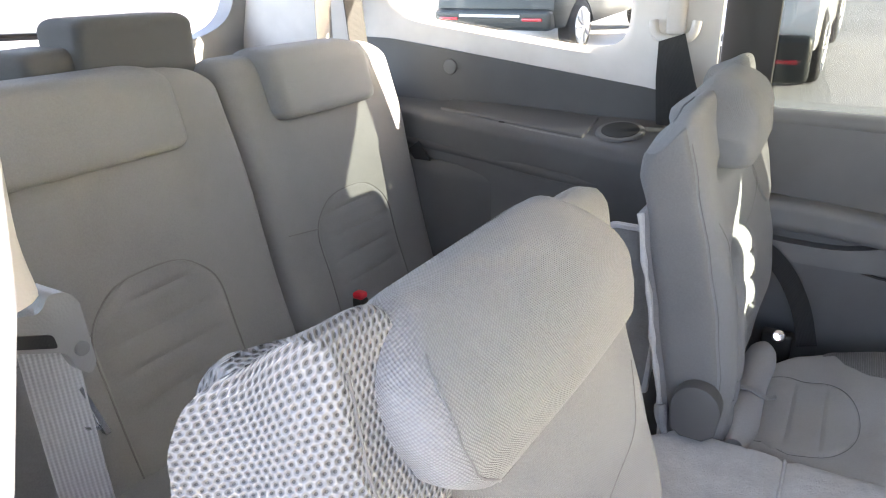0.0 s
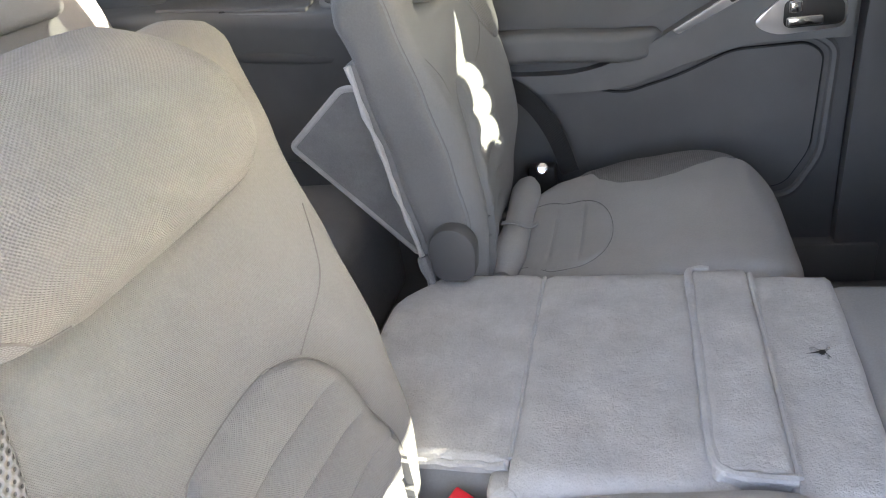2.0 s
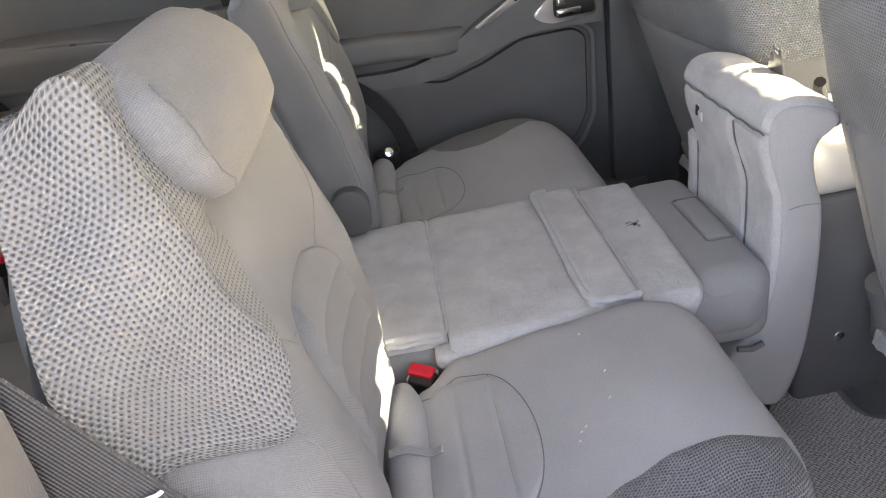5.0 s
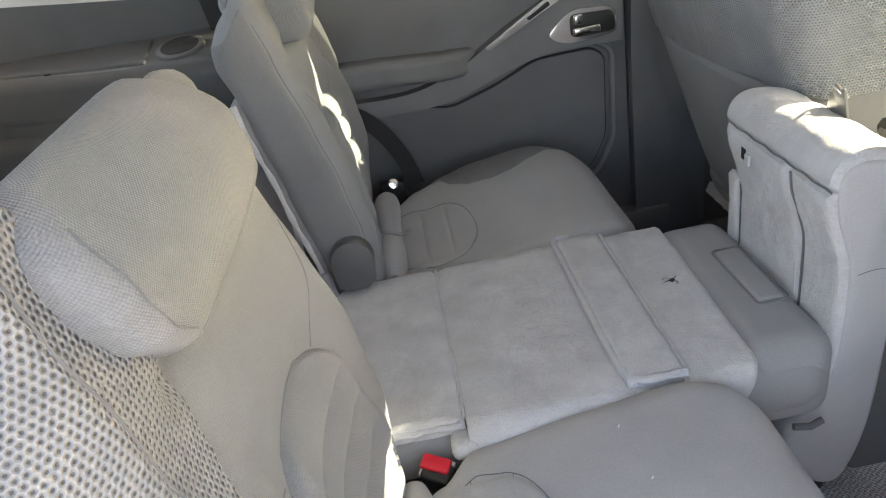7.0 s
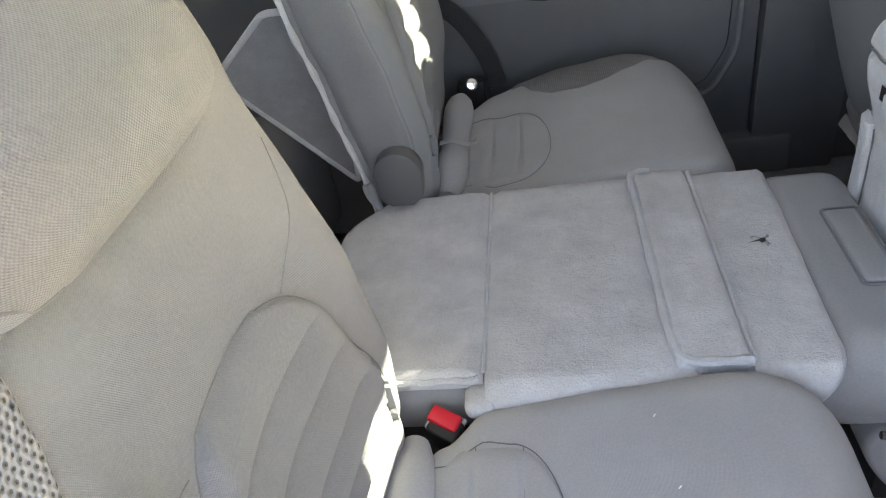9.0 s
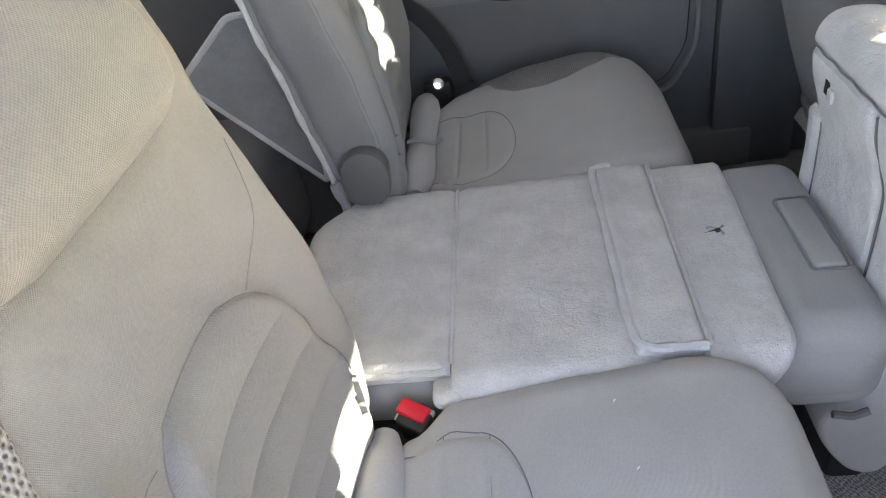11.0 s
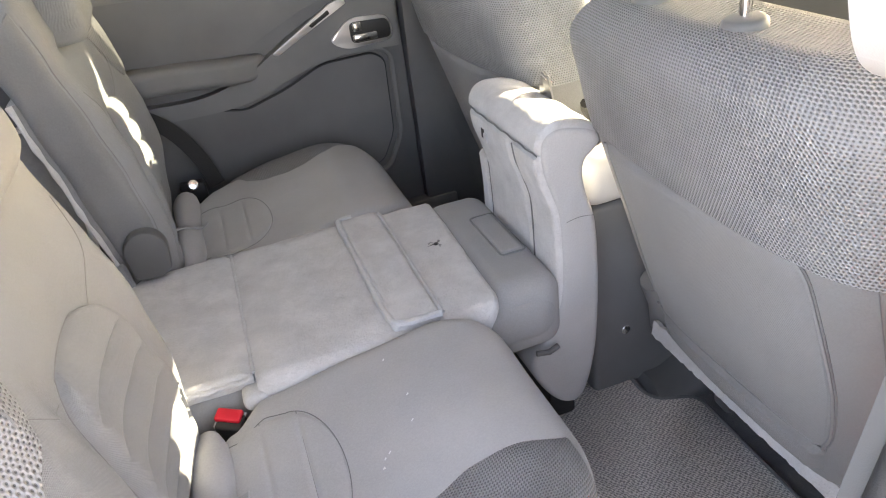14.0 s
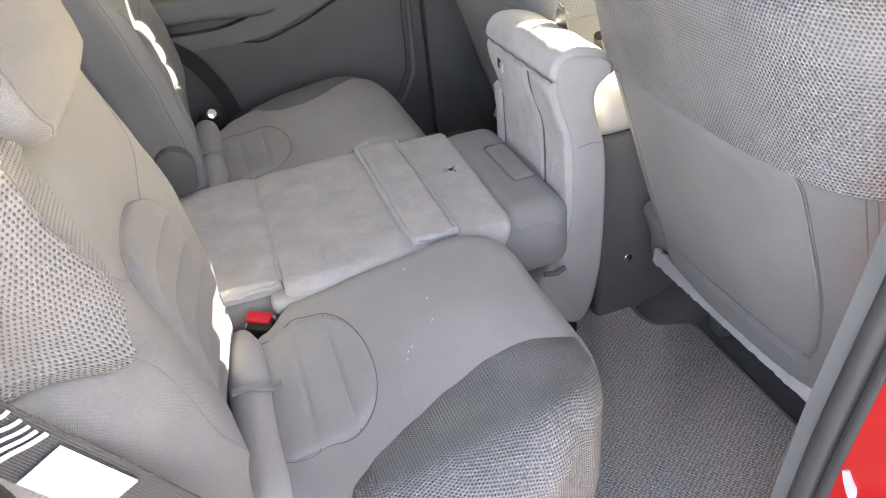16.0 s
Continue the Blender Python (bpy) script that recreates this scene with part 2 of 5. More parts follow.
def finish(name, bm, material, smooth=True):
    me = bpy.data.meshes.new(name)
    bmesh.ops.recalc_face_normals(bm, faces=bm.faces)
    bm.to_mesh(me)
    bm.free()
    me.materials.append(material)
    if smooth:
        me.polygons.foreach_set("use_smooth", [True] * len(me.polygons))
        me.set_sharp_from_angle(angle=radians(42))
    return new(name, me)


def part(name, bm, material, parent=None, label="", smooth=True):
    """Links a bmesh, given in world metres, as one mesh under a thing."""
    ob = finish(name, bm, material, smooth)
    if parent is not None:
        root, off = parent, Vector((0, 0, 0))
        while root is not None:
            off += root.location
            root = root.parent
        ob.data.transform(Matrix.Translation(-off))
        ob.parent = parent
    return tagged(ob, label)


def whole(name, bm, material, label, category, kind="", group="", smooth=True):
    return tagged(finish(name, bm, material, smooth), label, category, group, kind)


def surface(fn, us, vs, wrap=False, bm=None, uv=None):
    """A quad grid over fn(u, v). uv: function giving metres for the weave."""
    bm = bm or bmesh.new()
    lay = bm.loops.layers.uv.verify()
    rows = [[bm.verts.new(fn(u, v)) for u in us] for v in vs]
    m = len(us)
    for j in range(len(vs) - 1):
        for i in range(m if wrap else m - 1):
            k = (i + 1) % m
            f = bm.faces.new((rows[j][i], rows[j][k], rows[j + 1][k], rows[j + 1][i]))
            if uv:
                for l, (a, b) in zip(f.loops, ((i, j), (i + 1, j), (i + 1, j + 1), (i, j + 1))):
                    l[lay].uv = uv(a, b)
    return bm, rows


def box(lo, hi, bevel=0.005, seg=2, bm=None, rot=None):
    """A bevelled block between two corners."""
    own = bmesh.new()
    bmesh.ops.create_cube(own, size=1.0)
    c, s = (Vector(lo) + Vector(hi)) / 2, Vector(hi) - Vector(lo)
    for v in own.verts:
        v.co = Vector((v.co.x * s.x, v.co.y * s.y, v.co.z * s.z))
    if bevel:
        bmesh.ops.bevel(own, geom=list(own.edges), offset=min(bevel, min(s) * 0.49), segments=seg, profile=0.5, affect="EDGES")
    m = Matrix.Translation(c) @ (rot.to_4x4() if rot else Matrix.Identity(4))
    own.transform(m)
    if bm is None:
        return own
    return merge(bm, own)


def merge(bm, other):
    me = bpy.data.meshes.new("joined")
    other.to_mesh(me)
    other.free()
    bm.from_mesh(me)
    bpy.data.meshes.remove(me)
    return bm


def tube(points, r, sides=8, bm=None, closed=False):
    """A round cord along points."""
    pts = [Vector(p) for p in points]
    bm = bm or bmesh.new()
    rings = []
    side = None
    for i, p in enumerate(pts):
        a = pts[max(i - 1, 0)] if not closed else pts[i - 1]
        b = pts[min(i + 1, len(pts) - 1)] if not closed else pts[(i + 1) % len(pts)]
        d = (b - a).normalized() if (b - a).length > 1e-9 else Vector((0, 0, 1))
        if side is None:
            side = d.orthogonal().normalized()
        side = (side - d * side.dot(d)).normalized()
        up = d.cross(side)
        rr = r(i / max(len(pts) - 1, 1)) if callable(r) else r
        rings.append([bm.verts.new(p + side * (rr * math.cos(t)) + up * (rr * math.sin(t))) for t in (2 * math.pi * k / sides for k in range(sides))])
    n = len(rings)
    for i in range(n if closed else n - 1):
        x, y = rings[i], rings[(i + 1) % n]
        for k in range(sides):
            bm.faces.new((x[k], x[(k + 1) % sides], y[(k + 1) % sides], y[k]))
    if not closed:
        bm.faces.new(rings[0][::-1])
        bm.faces.new(rings[-1])
    return bm


def spline(points, n=40, closed=False):
    """Catmull-Rom through points."""
    p = [Vector(q) for q in points]
    out = []
    m = len(p)
    spans = m if closed else m - 1
    for s in range(spans):
        if closed:
            a, b, c, d = p[s - 1], p[s], p[(s + 1) % m], p[(s + 2) % m]
        else:
            a, b, c, d = p[max(s - 1, 0)], p[s], p[s + 1], p[min(s + 2, m - 1)]
        steps = max(2, n // spans)
        for k in range(steps):
            t = k / steps
            out.append(0.5 * ((2 * b) + (c - a) * t + (2 * a - 5 * b + 4 * c - d) * t * t + (3 * b - a - 3 * c + d) * t ** 3))
    if not closed:
        out.append(p[-1])
    return out


def plate(outline, y0, y1, axis="y", bevel=0.004, bm=None):
    """A flat plate: an outline in two axes, with thickness along the third."""
    own = bmesh.new()

    def at(a, b, c):
        return (a, c, b) if axis == "y" else (c, a, b) if axis == "x" else (a, b, c)

    low = [own.verts.new(at(a, b, y0)) for a, b in outline]
    high = [own.verts.new(at(a, b, y1)) for a, b in outline]
    n = len(outline)
    own.faces.new(low)
    own.faces.new(high[::-1])
    for i in range(n):
        own.faces.new((low[i], high[i], high[(i + 1) % n], low[(i + 1) % n]))
    if bevel:
        bmesh.ops.bevel(own, geom=list(own.edges), offset=bevel, segments=2, profile=0.5, affect="EDGES", clamp_overlap=True)
    return own if bm is None else merge(bm, own)


def rounded(points, r, n=5):
    """A 2D outline with rounded corners."""
    out = []
    m = len(points)
    for i in range(m):
        a, b, c = (Vector((*points[(i + k) % m], 0)) for k in (-1, 0, 1))
        u, w = (a - b), (c - b)
        k = min(r, u.length * 0.45, w.length * 0.45)
        p, q = b + u.normalized() * k, b + w.normalized() * k
        for s in range(n + 1):
            t = s / n
            v = p * (1 - t) ** 2 + b * 2 * t * (1 - t) + q * t * t
            out.append((v.x, v.y))
    return out


def ring_panel(outer, hole, power, y0, y1, n=96):
    """A panel in x and z with a rounded opening right through it. outer: x0, x1, z0, z1; hole the same."""
    cx, cz = (hole[0] + hole[1]) / 2, (hole[2] + hole[3]) / 2
    hx, hz = (hole[1] - hole[0]) / 2, (hole[3] - hole[2]) / 2
    bm = bmesh.new()
    loops = []
    for k in range(n):
        t = 2 * math.pi * k / n
        c, s = math.cos(t), math.sin(t)
        e = 1 / ((abs(c) ** power + abs(s) ** power) ** (1 / power))
        ix, iz = cx + hx * c * e, cz + hz * s * e
        dx, dz = hx * c, hz * s
        f = min(((outer[1] - cx) / dx if dx > 1e-9 else (outer[0] - cx) / dx if dx < -1e-9 else 1e9), ((outer[3] - cz) / dz if dz > 1e-9 else (outer[2] - cz) / dz if dz < -1e-9 else 1e9))
        ox, oz = cx + dx * f, cz + dz * f
        mx, mz = cx + (ix - cx) * 1.05, cz + (iz - cz) * 1.08
        loops.append([bm.verts.new(q) for q in ((ox, y0, oz), (mx, y0, mz), (ix, y0 + 0.012, iz), (ix, y1, iz), (ox, y1, oz))])
    for k in range(n):
        a, b = loops[k], loops[(k + 1) % n]
        for i in range(5):
            j = (i + 1) % 5
            bm.faces.new((a[i], b[i], b[j], a[j]))
    return bm


def lerp(table, x):
    """Smooth table lookup."""
    if x <= table[0][0]:
        return table[0][1]
    for (a, p), (b, q) in zip(table, table[1:]):
        if x <= b:
            t = (x - a) / (b - a)
            t = t * t * (3 - 2 * t) * 0.5 + t * 0.5
            return p + (q - p) * t
    return table[-1][1]


def step(a, b, x):
    t = min(max((x - a) / (b - a), 0), 1)
    return t * t * (3 - 2 * t)


class Bolster:
    """An upholstered block lofted along h. Its section is a rounded rectangle of side a and front n.
    u runs round the section: -1..1 the front, 1..2 its outer corner, 2..3 the outer side, 3..4 the corner,
    4..6 the back, 6..7 the corner, 7..8 the inner side, 8..9 the inner corner."""

    def __init__(self, a0, a1, back, front, h0, h1, r=0.03, rb=0.02, end0=0.03, end1=0.04, shape=None, place=None, ri=None):
        self.ri = r if ri is None else ri
        self.a0, self.a1, self.back, self.front = a0, a1, back, front
        self.h0, self.h1, self.r, self.rb, self.e0, self.e1 = h0, h1, r, rb, end0, end1
        self.shape, self.place = shape, place

    def raw(self, u, h):
        a0, a1, n0, n1 = self.a0(h), self.a1(h), self.back(h), self.front(h)
        k = 0.0
        if h > self.h1 - self.e1:
            c = min((h - self.h1 + self.e1) / self.e1, 1)
            k = self.e1 * (1 - math.sqrt(max(1 - c * c, 0)))
        elif h < self.h0 + self.e0:
            c = min((self.h0 + self.e0 - h) / self.e0, 1)
            k = self.e0 * (1 - math.sqrt(max(1 - c * c, 0)))
        lim = min(a1 - a0, n1 - n0) * 0.48
        k = min(k, lim)
        a0, a1, n0, n1 = a0 + k, a1 - k, n0 + k, n1 - k
        r = min(self.r, (n1 - n0) * 0.5, (a1 - a0) * 0.5)
        ri = min(self.ri, r) if self.ri < self.r else r
        rb = min(self.rb, (n1 - n0) * 0.5, (a1 - a0) * 0.5)
        if u > 8:
            t = (9 - u) * math.pi / 2
            a, n, f = a0 + ri - ri * math.sin(t), n1 - ri + ri * math.cos(t), 1 - (9 - u)
        elif u <= 1:
            a, n, f = a0 + ri + (a1 - a0 - r - ri) * (u + 1) / 2, n1, 1.0
        elif u <= 2:
            t = (u - 1) * math.pi / 2
            a, n, f = a1 - r + r * math.sin(t), n1 - r + r * math.cos(t), 2 - u
        elif u <= 3:
            a, n, f = a1, n1 - r + (n0 + rb - n1 + r) * (u - 2), 0.0
        elif u <= 4:
            t = (u - 3) * math.pi / 2
            a, n, f = a1 - rb + rb * math.cos(t), n0 + rb - rb * math.sin(t), 0.0
        elif u <= 6:
            a, n, f = a1 - rb + (a0 - a1 + 2 * rb) * (u - 4) / 2, n0, 0.0
        elif u <= 7:
            t = (u - 6) * math.pi / 2
            a, n, f = a0 + rb - rb * math.sin(t), n0 + rb - rb * math.cos(t), 0.0
        else:
            a, n, f = a0, n0 + rb + (n1 - ri - n0 - rb) * (u - 7), 0.0
        if self.shape:
            a, n, h = self.shape(a, n, h, f)
        return a, n, h

    def at(self, u, h, lift=0.0):
        p = Vector(self.place(*self.raw(u, h)))
        if lift:
            e = 0.01
            um = u - e if -1 < u - e or u > 8 else u
            du = Vector(self.place(*self.raw(min(u + e, 9), h))) - Vector(self.place(*self.raw(um, h)))
            dh = Vector(self.place(*self.raw(u, min(h + 0.003, self.h1)))) - Vector(self.place(*self.raw(u, max(h - 0.003, self.h0))))
            nrm = du.cross(dh)
            if nrm.length > 1e-12:
                nrm.normalize()
                mid = Vector(self.place((self.a0(h) + self.a1(h)) / 2, (self.back(h) + self.front(h)) / 2, h))
                if nrm.dot(p - mid) < 0:
                    nrm = -nrm
                p += nrm * lift
        return p

    def u_of(self, a, h):
        """u on the front for a given a."""
        a0, a1 = self.a0(h), self.a1(h)
        r = min(self.r, (self.front(h) - self.back(h)) * 0.5, (a1 - a0) * 0.5)
        ri = min(self.ri, r) if self.ri < self.r else r
        return min(max(2 * (a - a0 - ri) / (a1 - a0 - r - ri) - 1, -1), 1)

    def mesh(self, nf=28, nh=40, anchor=None):
        us = [-1 + 2 * i / nf for i in range(nf)] + [1 + i / 6 for i in range(6)] + [2 + i / 6 for i in range(6)] + [3 + i / 4 for i in range(4)]
        us += [4 + 2 * i / 10 for i in range(10)] + [6 + i / 4 for i in range(4)] + [7 + i / 6 for i in range(6)] + [8 + i / 6 for i in range(6)]
        hs = []
        for i in range(9):
            hs.append(self.h0 + self.e0 * (1 - math.cos(math.pi / 2 * i / 8)))
        n = nh
        for i in range(1, n):
            hs.append(self.h0 + self.e0 + (self.h1 - self.e1 - self.h0 - self.e0) * i / n)
        for i in range(9):
            hs.append(self.h1 - self.e1 + self.e1 * math.sin(math.pi / 2 * i / 8))
        arc = [0.0]
        hm = (self.h0 + self.h1) / 2
        loop = [Vector(self.raw(u, hm)) for u in us]
        for i in range(len(us)):
            arc.append(arc[-1] + (loop[(i + 1) % len(us)] - loop[i]).length)
        run = [0.0]
        for j in range(len(hs) - 1):
            run.append(run[-1] + (Vector(self.raw(0.5, hs[j + 1])) - Vector(self.raw(0.5, hs[j]))).length)
        rows_uv = [arc] * len(hs)
        if anchor is not None:
            k0 = min(range(len(us)), key=lambda i: abs(us[i] - anchor))
            rows_uv = []
            for hh in hs:
                ring = [Vector(self.raw(u, hh)) for u in us]
                acc = [0.0]
                for i in range(len(us)):
                    acc.append(acc[-1] + (ring[(i + 1) % len(us)] - ring[i]).length)
                rows_uv.append([v - acc[k0] - (acc[-1] if i == len(us) or us[i] >= 6.0 else 0.0) for i, v in enumerate(acc)])
        bm, rows = surface(lambda u, h: self.place(*self.raw(u, h)), us, hs, True, None, lambda i, j: (rows_uv[j][i], run[j]))
        lay = bm.loops.layers.uv.verify()
        for ring in (rows[0], rows[-1]):
            for l in bm.faces.new(ring).loops:
                l[lay].uv = (l.vert.co.y, l.vert.co.x)
        return bm

    def patch(self, left, right, h0, h1, lift=0.003, nu=24, nh=30, edge=0.12, ribs=None, lower=None, closed=True, anchor=None):
        """A panel sewn on the block between left(h) and right(h), given as u. Its rim is drawn in at the seam."""
        bm = bmesh.new()
        us = [i / nu for i in range(nu + 1)]
        vs = [i / nh for i in range(nh + 1)]

        def fn(s, t):
            h = h0 + (h1 - h0) * t
            u = left(h) + (right(h) - left(h)) * s
            if lower:
                h += lower(u) * (1 - t)
            d = min(s, 1 - s, t * (h1 - h0) / 0.25, (1 - t) * (h1 - h0) / 0.25)
            if not closed:
                d = min(s, t * (h1 - h0) / 0.25)
            w = min(d / edge, 1)
            k = lift * math.sqrt(max(1 - (1 - w) ** 2, 0)) - 0.0015 * (1 - w)
            if ribs:
                k -= ribs(h) * step(0.0, 0.22, min(s, 1 - s))
            return self.at(u, h, k)

        hm = (h0 * 2 + h1) / 3
        ref = [Vector(self.place(*self.raw(-1 + i * 0.05, hm))) for i in range(201)]
        arc = [0.0]
        for p, q in zip(ref, ref[1:]):
            arc.append(arc[-1] + (q - p).length)

        def along(u):
            k = min(max((u + 1) / 0.05, 0), 199.999)
            return arc[int(k)] + (arc[int(k) + 1] - arc[int(k)]) * (k - int(k))
        run = [0.0]
        for j in range(nh):
            p, q = (self.at(left(h0 + (h1 - h0) * t) * 0.4 + right(h0 + (h1 - h0) * t) * 0.6, h0 + (h1 - h0) * t) for t in (vs[j], vs[j + 1]))
            run.append(run[-1] + (q - p).length)
        if anchor is not None:
            flat = []
            for t in vs:
                row = [Vector(fn(k, t)) for k in us]
                acc = [0.0]
                for p, q in zip(row, row[1:]):
                    acc.append(acc[-1] + (q - p).length)
                h = h0 + (h1 - h0) * t
                k0 = min(max((anchor - left(h)) / (right(h) - left(h)), 0), 0.9999) * nu
                zero = acc[int(k0)] + (acc[int(k0) + 1] - acc[int(k0)]) * (k0 - int(k0))
                flat.append([v - zero for v in acc])
            bm, rows = surface(fn, us, vs, False, bm, lambda i, j: (flat[j][i], (h1 - h0) * vs[j]))
            return bm
        bm, rows = surface(fn, us, vs, False, bm, lambda i, j: (along(left(h0 + (h1 - h0) * vs[j]) + (right(h0 + (h1 - h0) * vs[j]) - left(h0 + (h1 - h0) * vs[j])) * us[i]), run[j]))
        return bm

    def seam(self, uh, r=0.0011, lift=0.0004, n=40):
        """A stitched line through (u, h) points."""
        pts = spline([(u, h, 0) for u, h in uh], n)
        return tube([self.at(p.x, p.y, lift) for p in pts], r, 5)


def strap(points, width_dir, width, thick=0.0015, bm=None):
    """A flat belt along points; width_dir: one direction or one per point."""
    pts = [Vector(p) for p in points]
    own = bmesh.new()
    lay = own.loops.layers.uv.verify()
    rings, run, arc = [], 0.0, []
    for i, p in enumerate(pts):
        w = Vector(width_dir[i] if isinstance(width_dir, list) else width_dir).normalized()
        d = (pts[min(i + 1, len(pts) - 1)] - pts[max(i - 1, 0)]).normalized()
        w = (w - d * w.dot(d)).normalized()
        n = d.cross(w)
        wd = width / 2
        if i:
            run += (p - pts[i - 1]).length
        arc.append(run)
        rings.append([own.verts.new(p + w * a + n * b) for a, b in ((-wd, -thick), (wd, -thick), (wd, thick), (-wd, thick))])
    uvx = (0, width, 0, width)
    for i in range(len(rings) - 1):
        for k in range(4):
            j = (k + 1) % 4
            f = own.faces.new((rings[i][k], rings[i][j], rings[i + 1][j], rings[i + 1][k]))
            xs = (0, width) if k % 2 == 0 else (0, 0.002)
            for l, q in zip(f.loops, ((xs[0], arc[i]), (xs[1], arc[i]), (xs[1], arc[i + 1]), (xs[0], arc[i + 1]))):
                l[lay].uv = q
    own.faces.new(rings[0][::-1])
    own.faces.new(rings[-1])
    return own if bm is None else merge(bm, own)


def disc(centre, axis, r, depth, bevel=0.004, sides=28):
    """A short round cap whose axis points along axis."""
    bm = bmesh.new()
    bmesh.ops.create_cone(bm, cap_ends=True, segments=sides, radius1=r, radius2=r, depth=depth)
    if bevel:
        rim = [e for e in bm.edges if abs(e.verts[0].co.z - e.verts[1].co.z) < 1e-6]
        bmesh.ops.bevel(bm, geom=rim, offset=bevel, segments=3, profile=0.5, affect="EDGES")
    q = Vector((0, 0, 1)).rotation_difference(Vector(axis).normalized())
    bm.transform(Matrix.Translation(centre) @ q.to_matrix().to_4x4())
    return bm


FLOOR = -0.065
YC = -0.012     # the car's middle line
SIDES = ((1, "far"), (-1, "near"))

# ---- ground and floor ----
G = -0.60
SLOPE = 0.055


def ground_z(y):
    """The car park rises gently on the far side, then levels out."""
    return G + SLOPE * min(max(y - 1.5, 0.0), 20.0)


bm, _ = surface(lambda x, y: (x, y, ground_z(y)), [-300, -40, -10, 0, 10, 40, 300], [-300, -40, -10, 1.5, 6, 12, 21.5, 60, 300])
whole("ground", bm, ASPHALT, "sunlit pale concrete paving of the car park", "ground", "structure")
whole("floor", box((-1.6, -0.70, FLOOR - 0.06), (2.0, 0.72, FLOOR), 0), CARPET_DARK, "dark carpeted floor pan of the car", "floor", "structure")


# ---- second row: two outer seats, mirrored ----
def back_front(h):
    return lerp([(0.20, -0.020), (0.28, -0.004), (0.37, 0.002), (0.45, -0.009), (0.54, -0.029), (0.64, -0.053), (0.72, -0.070), (0.76, -0.080)], h)


def back_rear(h):
    return lerp([(0.20, -0.062), (0.30, -0.072), (0.45, -0.098), (0.55, -0.118), (0.67, -0.138), (0.72, -0.136), (0.76, -0.130)], h)


def make_seat(s):
    near = s < 0
    base = thing("outer_seat", "grey cloth rear seat with net shoulder and folded-down low headrest", "car seat", (0.15, YC + s * 0.4, 0.0), "outer seats of the second row")

    def place(a, n, h):
        return (n, YC + s * a, h)

    def shape(a, n, h, f):
        # bolsters stand proud of the hollow in the middle; outer shoulder and rear edge drop
        low = 1 - step(0.50, 0.62, h)
        n += f * low * (0.010 * math.exp(-((a - 0.205) / 0.035) ** 2) + 0.010 * math.exp(-((a - 0.565) / 0.05) ** 2) - 0.014 * math.exp(-((a - 0.375) / 0.10) ** 2))
        if near:
            n += f * low * 0.014 * step(0.447, 0.488, a) * (1 - 0.9 * step(0.53, 0.60, a))
            slant = back_front(h) + 0.006 - 0.70 * max(0, a - 0.525)
            n = min(n, n + (slant - n) * step(0.50, 0.57, h)) if n > slant else n
        n += f * 0.004 * noise.noise((a * 9, h * 9, s * 3.0))
        n -= f * 0.014 * math.exp(-((h - 0.638) / 0.010) ** 2) * step(0.23, 0.27, a) * step(0.50, 0.46, a)
        up = step(0.58, 0.77, h)
        h -= up * 0.004 * step(0.54, 0.63, a) + up * (0.050 - 0.026 * step(0.46, 0.55, a)) * step(-0.075, -0.125, n)
        h -= up * 0.014 * step(0.235, 0.165, a)
        if near:
            a -= 0.044 * step(-0.045, -0.130, n) * step(0.52, 0.60, a) * step(0.60, 0.70, h)
        return a, n, h

    outer = lambda h: lerp([(0.2, 0.52), (0.30, 0.545), (0.42, 0.605), (0.50, 0.625), (0.62, 0.625), (0.72, 0.615), (0.76, 0.60)], h)
    if not near:
        inset_outer = outer
        outer = lambda h: inset_outer(h) + 0.018 * step(0.50, 0.60, h)
    inner = lambda h: lerp([(0.2, 0.168), (0.6, 0.163), (0.7, 0.157), (0.78, 0.160)], h)

    def shell_shape(a, n, h, f):
        # the shell lies a little below the net cover
        a2, n2, h2 = shape(a, n, h, f)
        under = step(0.50, 0.53, a) * step(0.56, 0.59, h) if near else 0
        return a2 - 0.006 * under, n2 - 0.012 * under * step(-0.125, -0.11, n2), h2 - 0.006 * under * step(0.69, 0.74, h)
    back = Bolster(inner, outer, back_rear, back_front, 0.20, 0.756, r=0.058, rb=0.02, end0=0.03, end1=0.04, shape=shell_shape, place=place, ri=0.028)
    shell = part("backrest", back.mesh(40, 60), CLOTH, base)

    # pillow-shaped headrest that rolls over the top of the backrest
    def pill_shape(a, n, h, f):
        n += f * 0.003 * math.sin((a - 0.2) * 16)
        h -= 0.008 * step(0.34, 0.22, a) * step(0.66, 0.76, h) + 0.036 * step(0.70, 0.76, h) * step(-0.080, -0.135, n)
        return a, n, h

    pf = 1 if s > 0 else 0
    pill = Bolster(lambda h: 0.026 * pf + lerp([(0.640, 0.240), (0.68, 0.230), (0.70, 0.235), (0.76, 0.262)], h), lambda h: -0.018 * pf + lerp([(0.640, 0.440), (0.650, 0.472), (0.675, 0.500), (0.70, 0.510), (0.73, 0.514), (0.76, 0.505)], h),
                   lambda h: lerp([(0.64, -0.11), (0.70, -0.135), (0.76, -0.130)], h), lambda h: 0.014 * pf + lerp([(0.640, -0.036), (0.66, -0.028), (0.70, -0.033), (0.74, -0.046), (0.77, -0.060)], h), 0.636, 0.753, r=0.020, rb=0.03, end0=0.010, end1=0.04, shape=pill_shape, place=place)
    head = part("headrest", pill.mesh(30, 24), CLOTH_RIB, base, "ribbed grey cloth headrest pillow")
    side_seam = [(1.15, h) for h in (0.643, 0.66, 0.68, 0.70, 0.72, 0.735)]
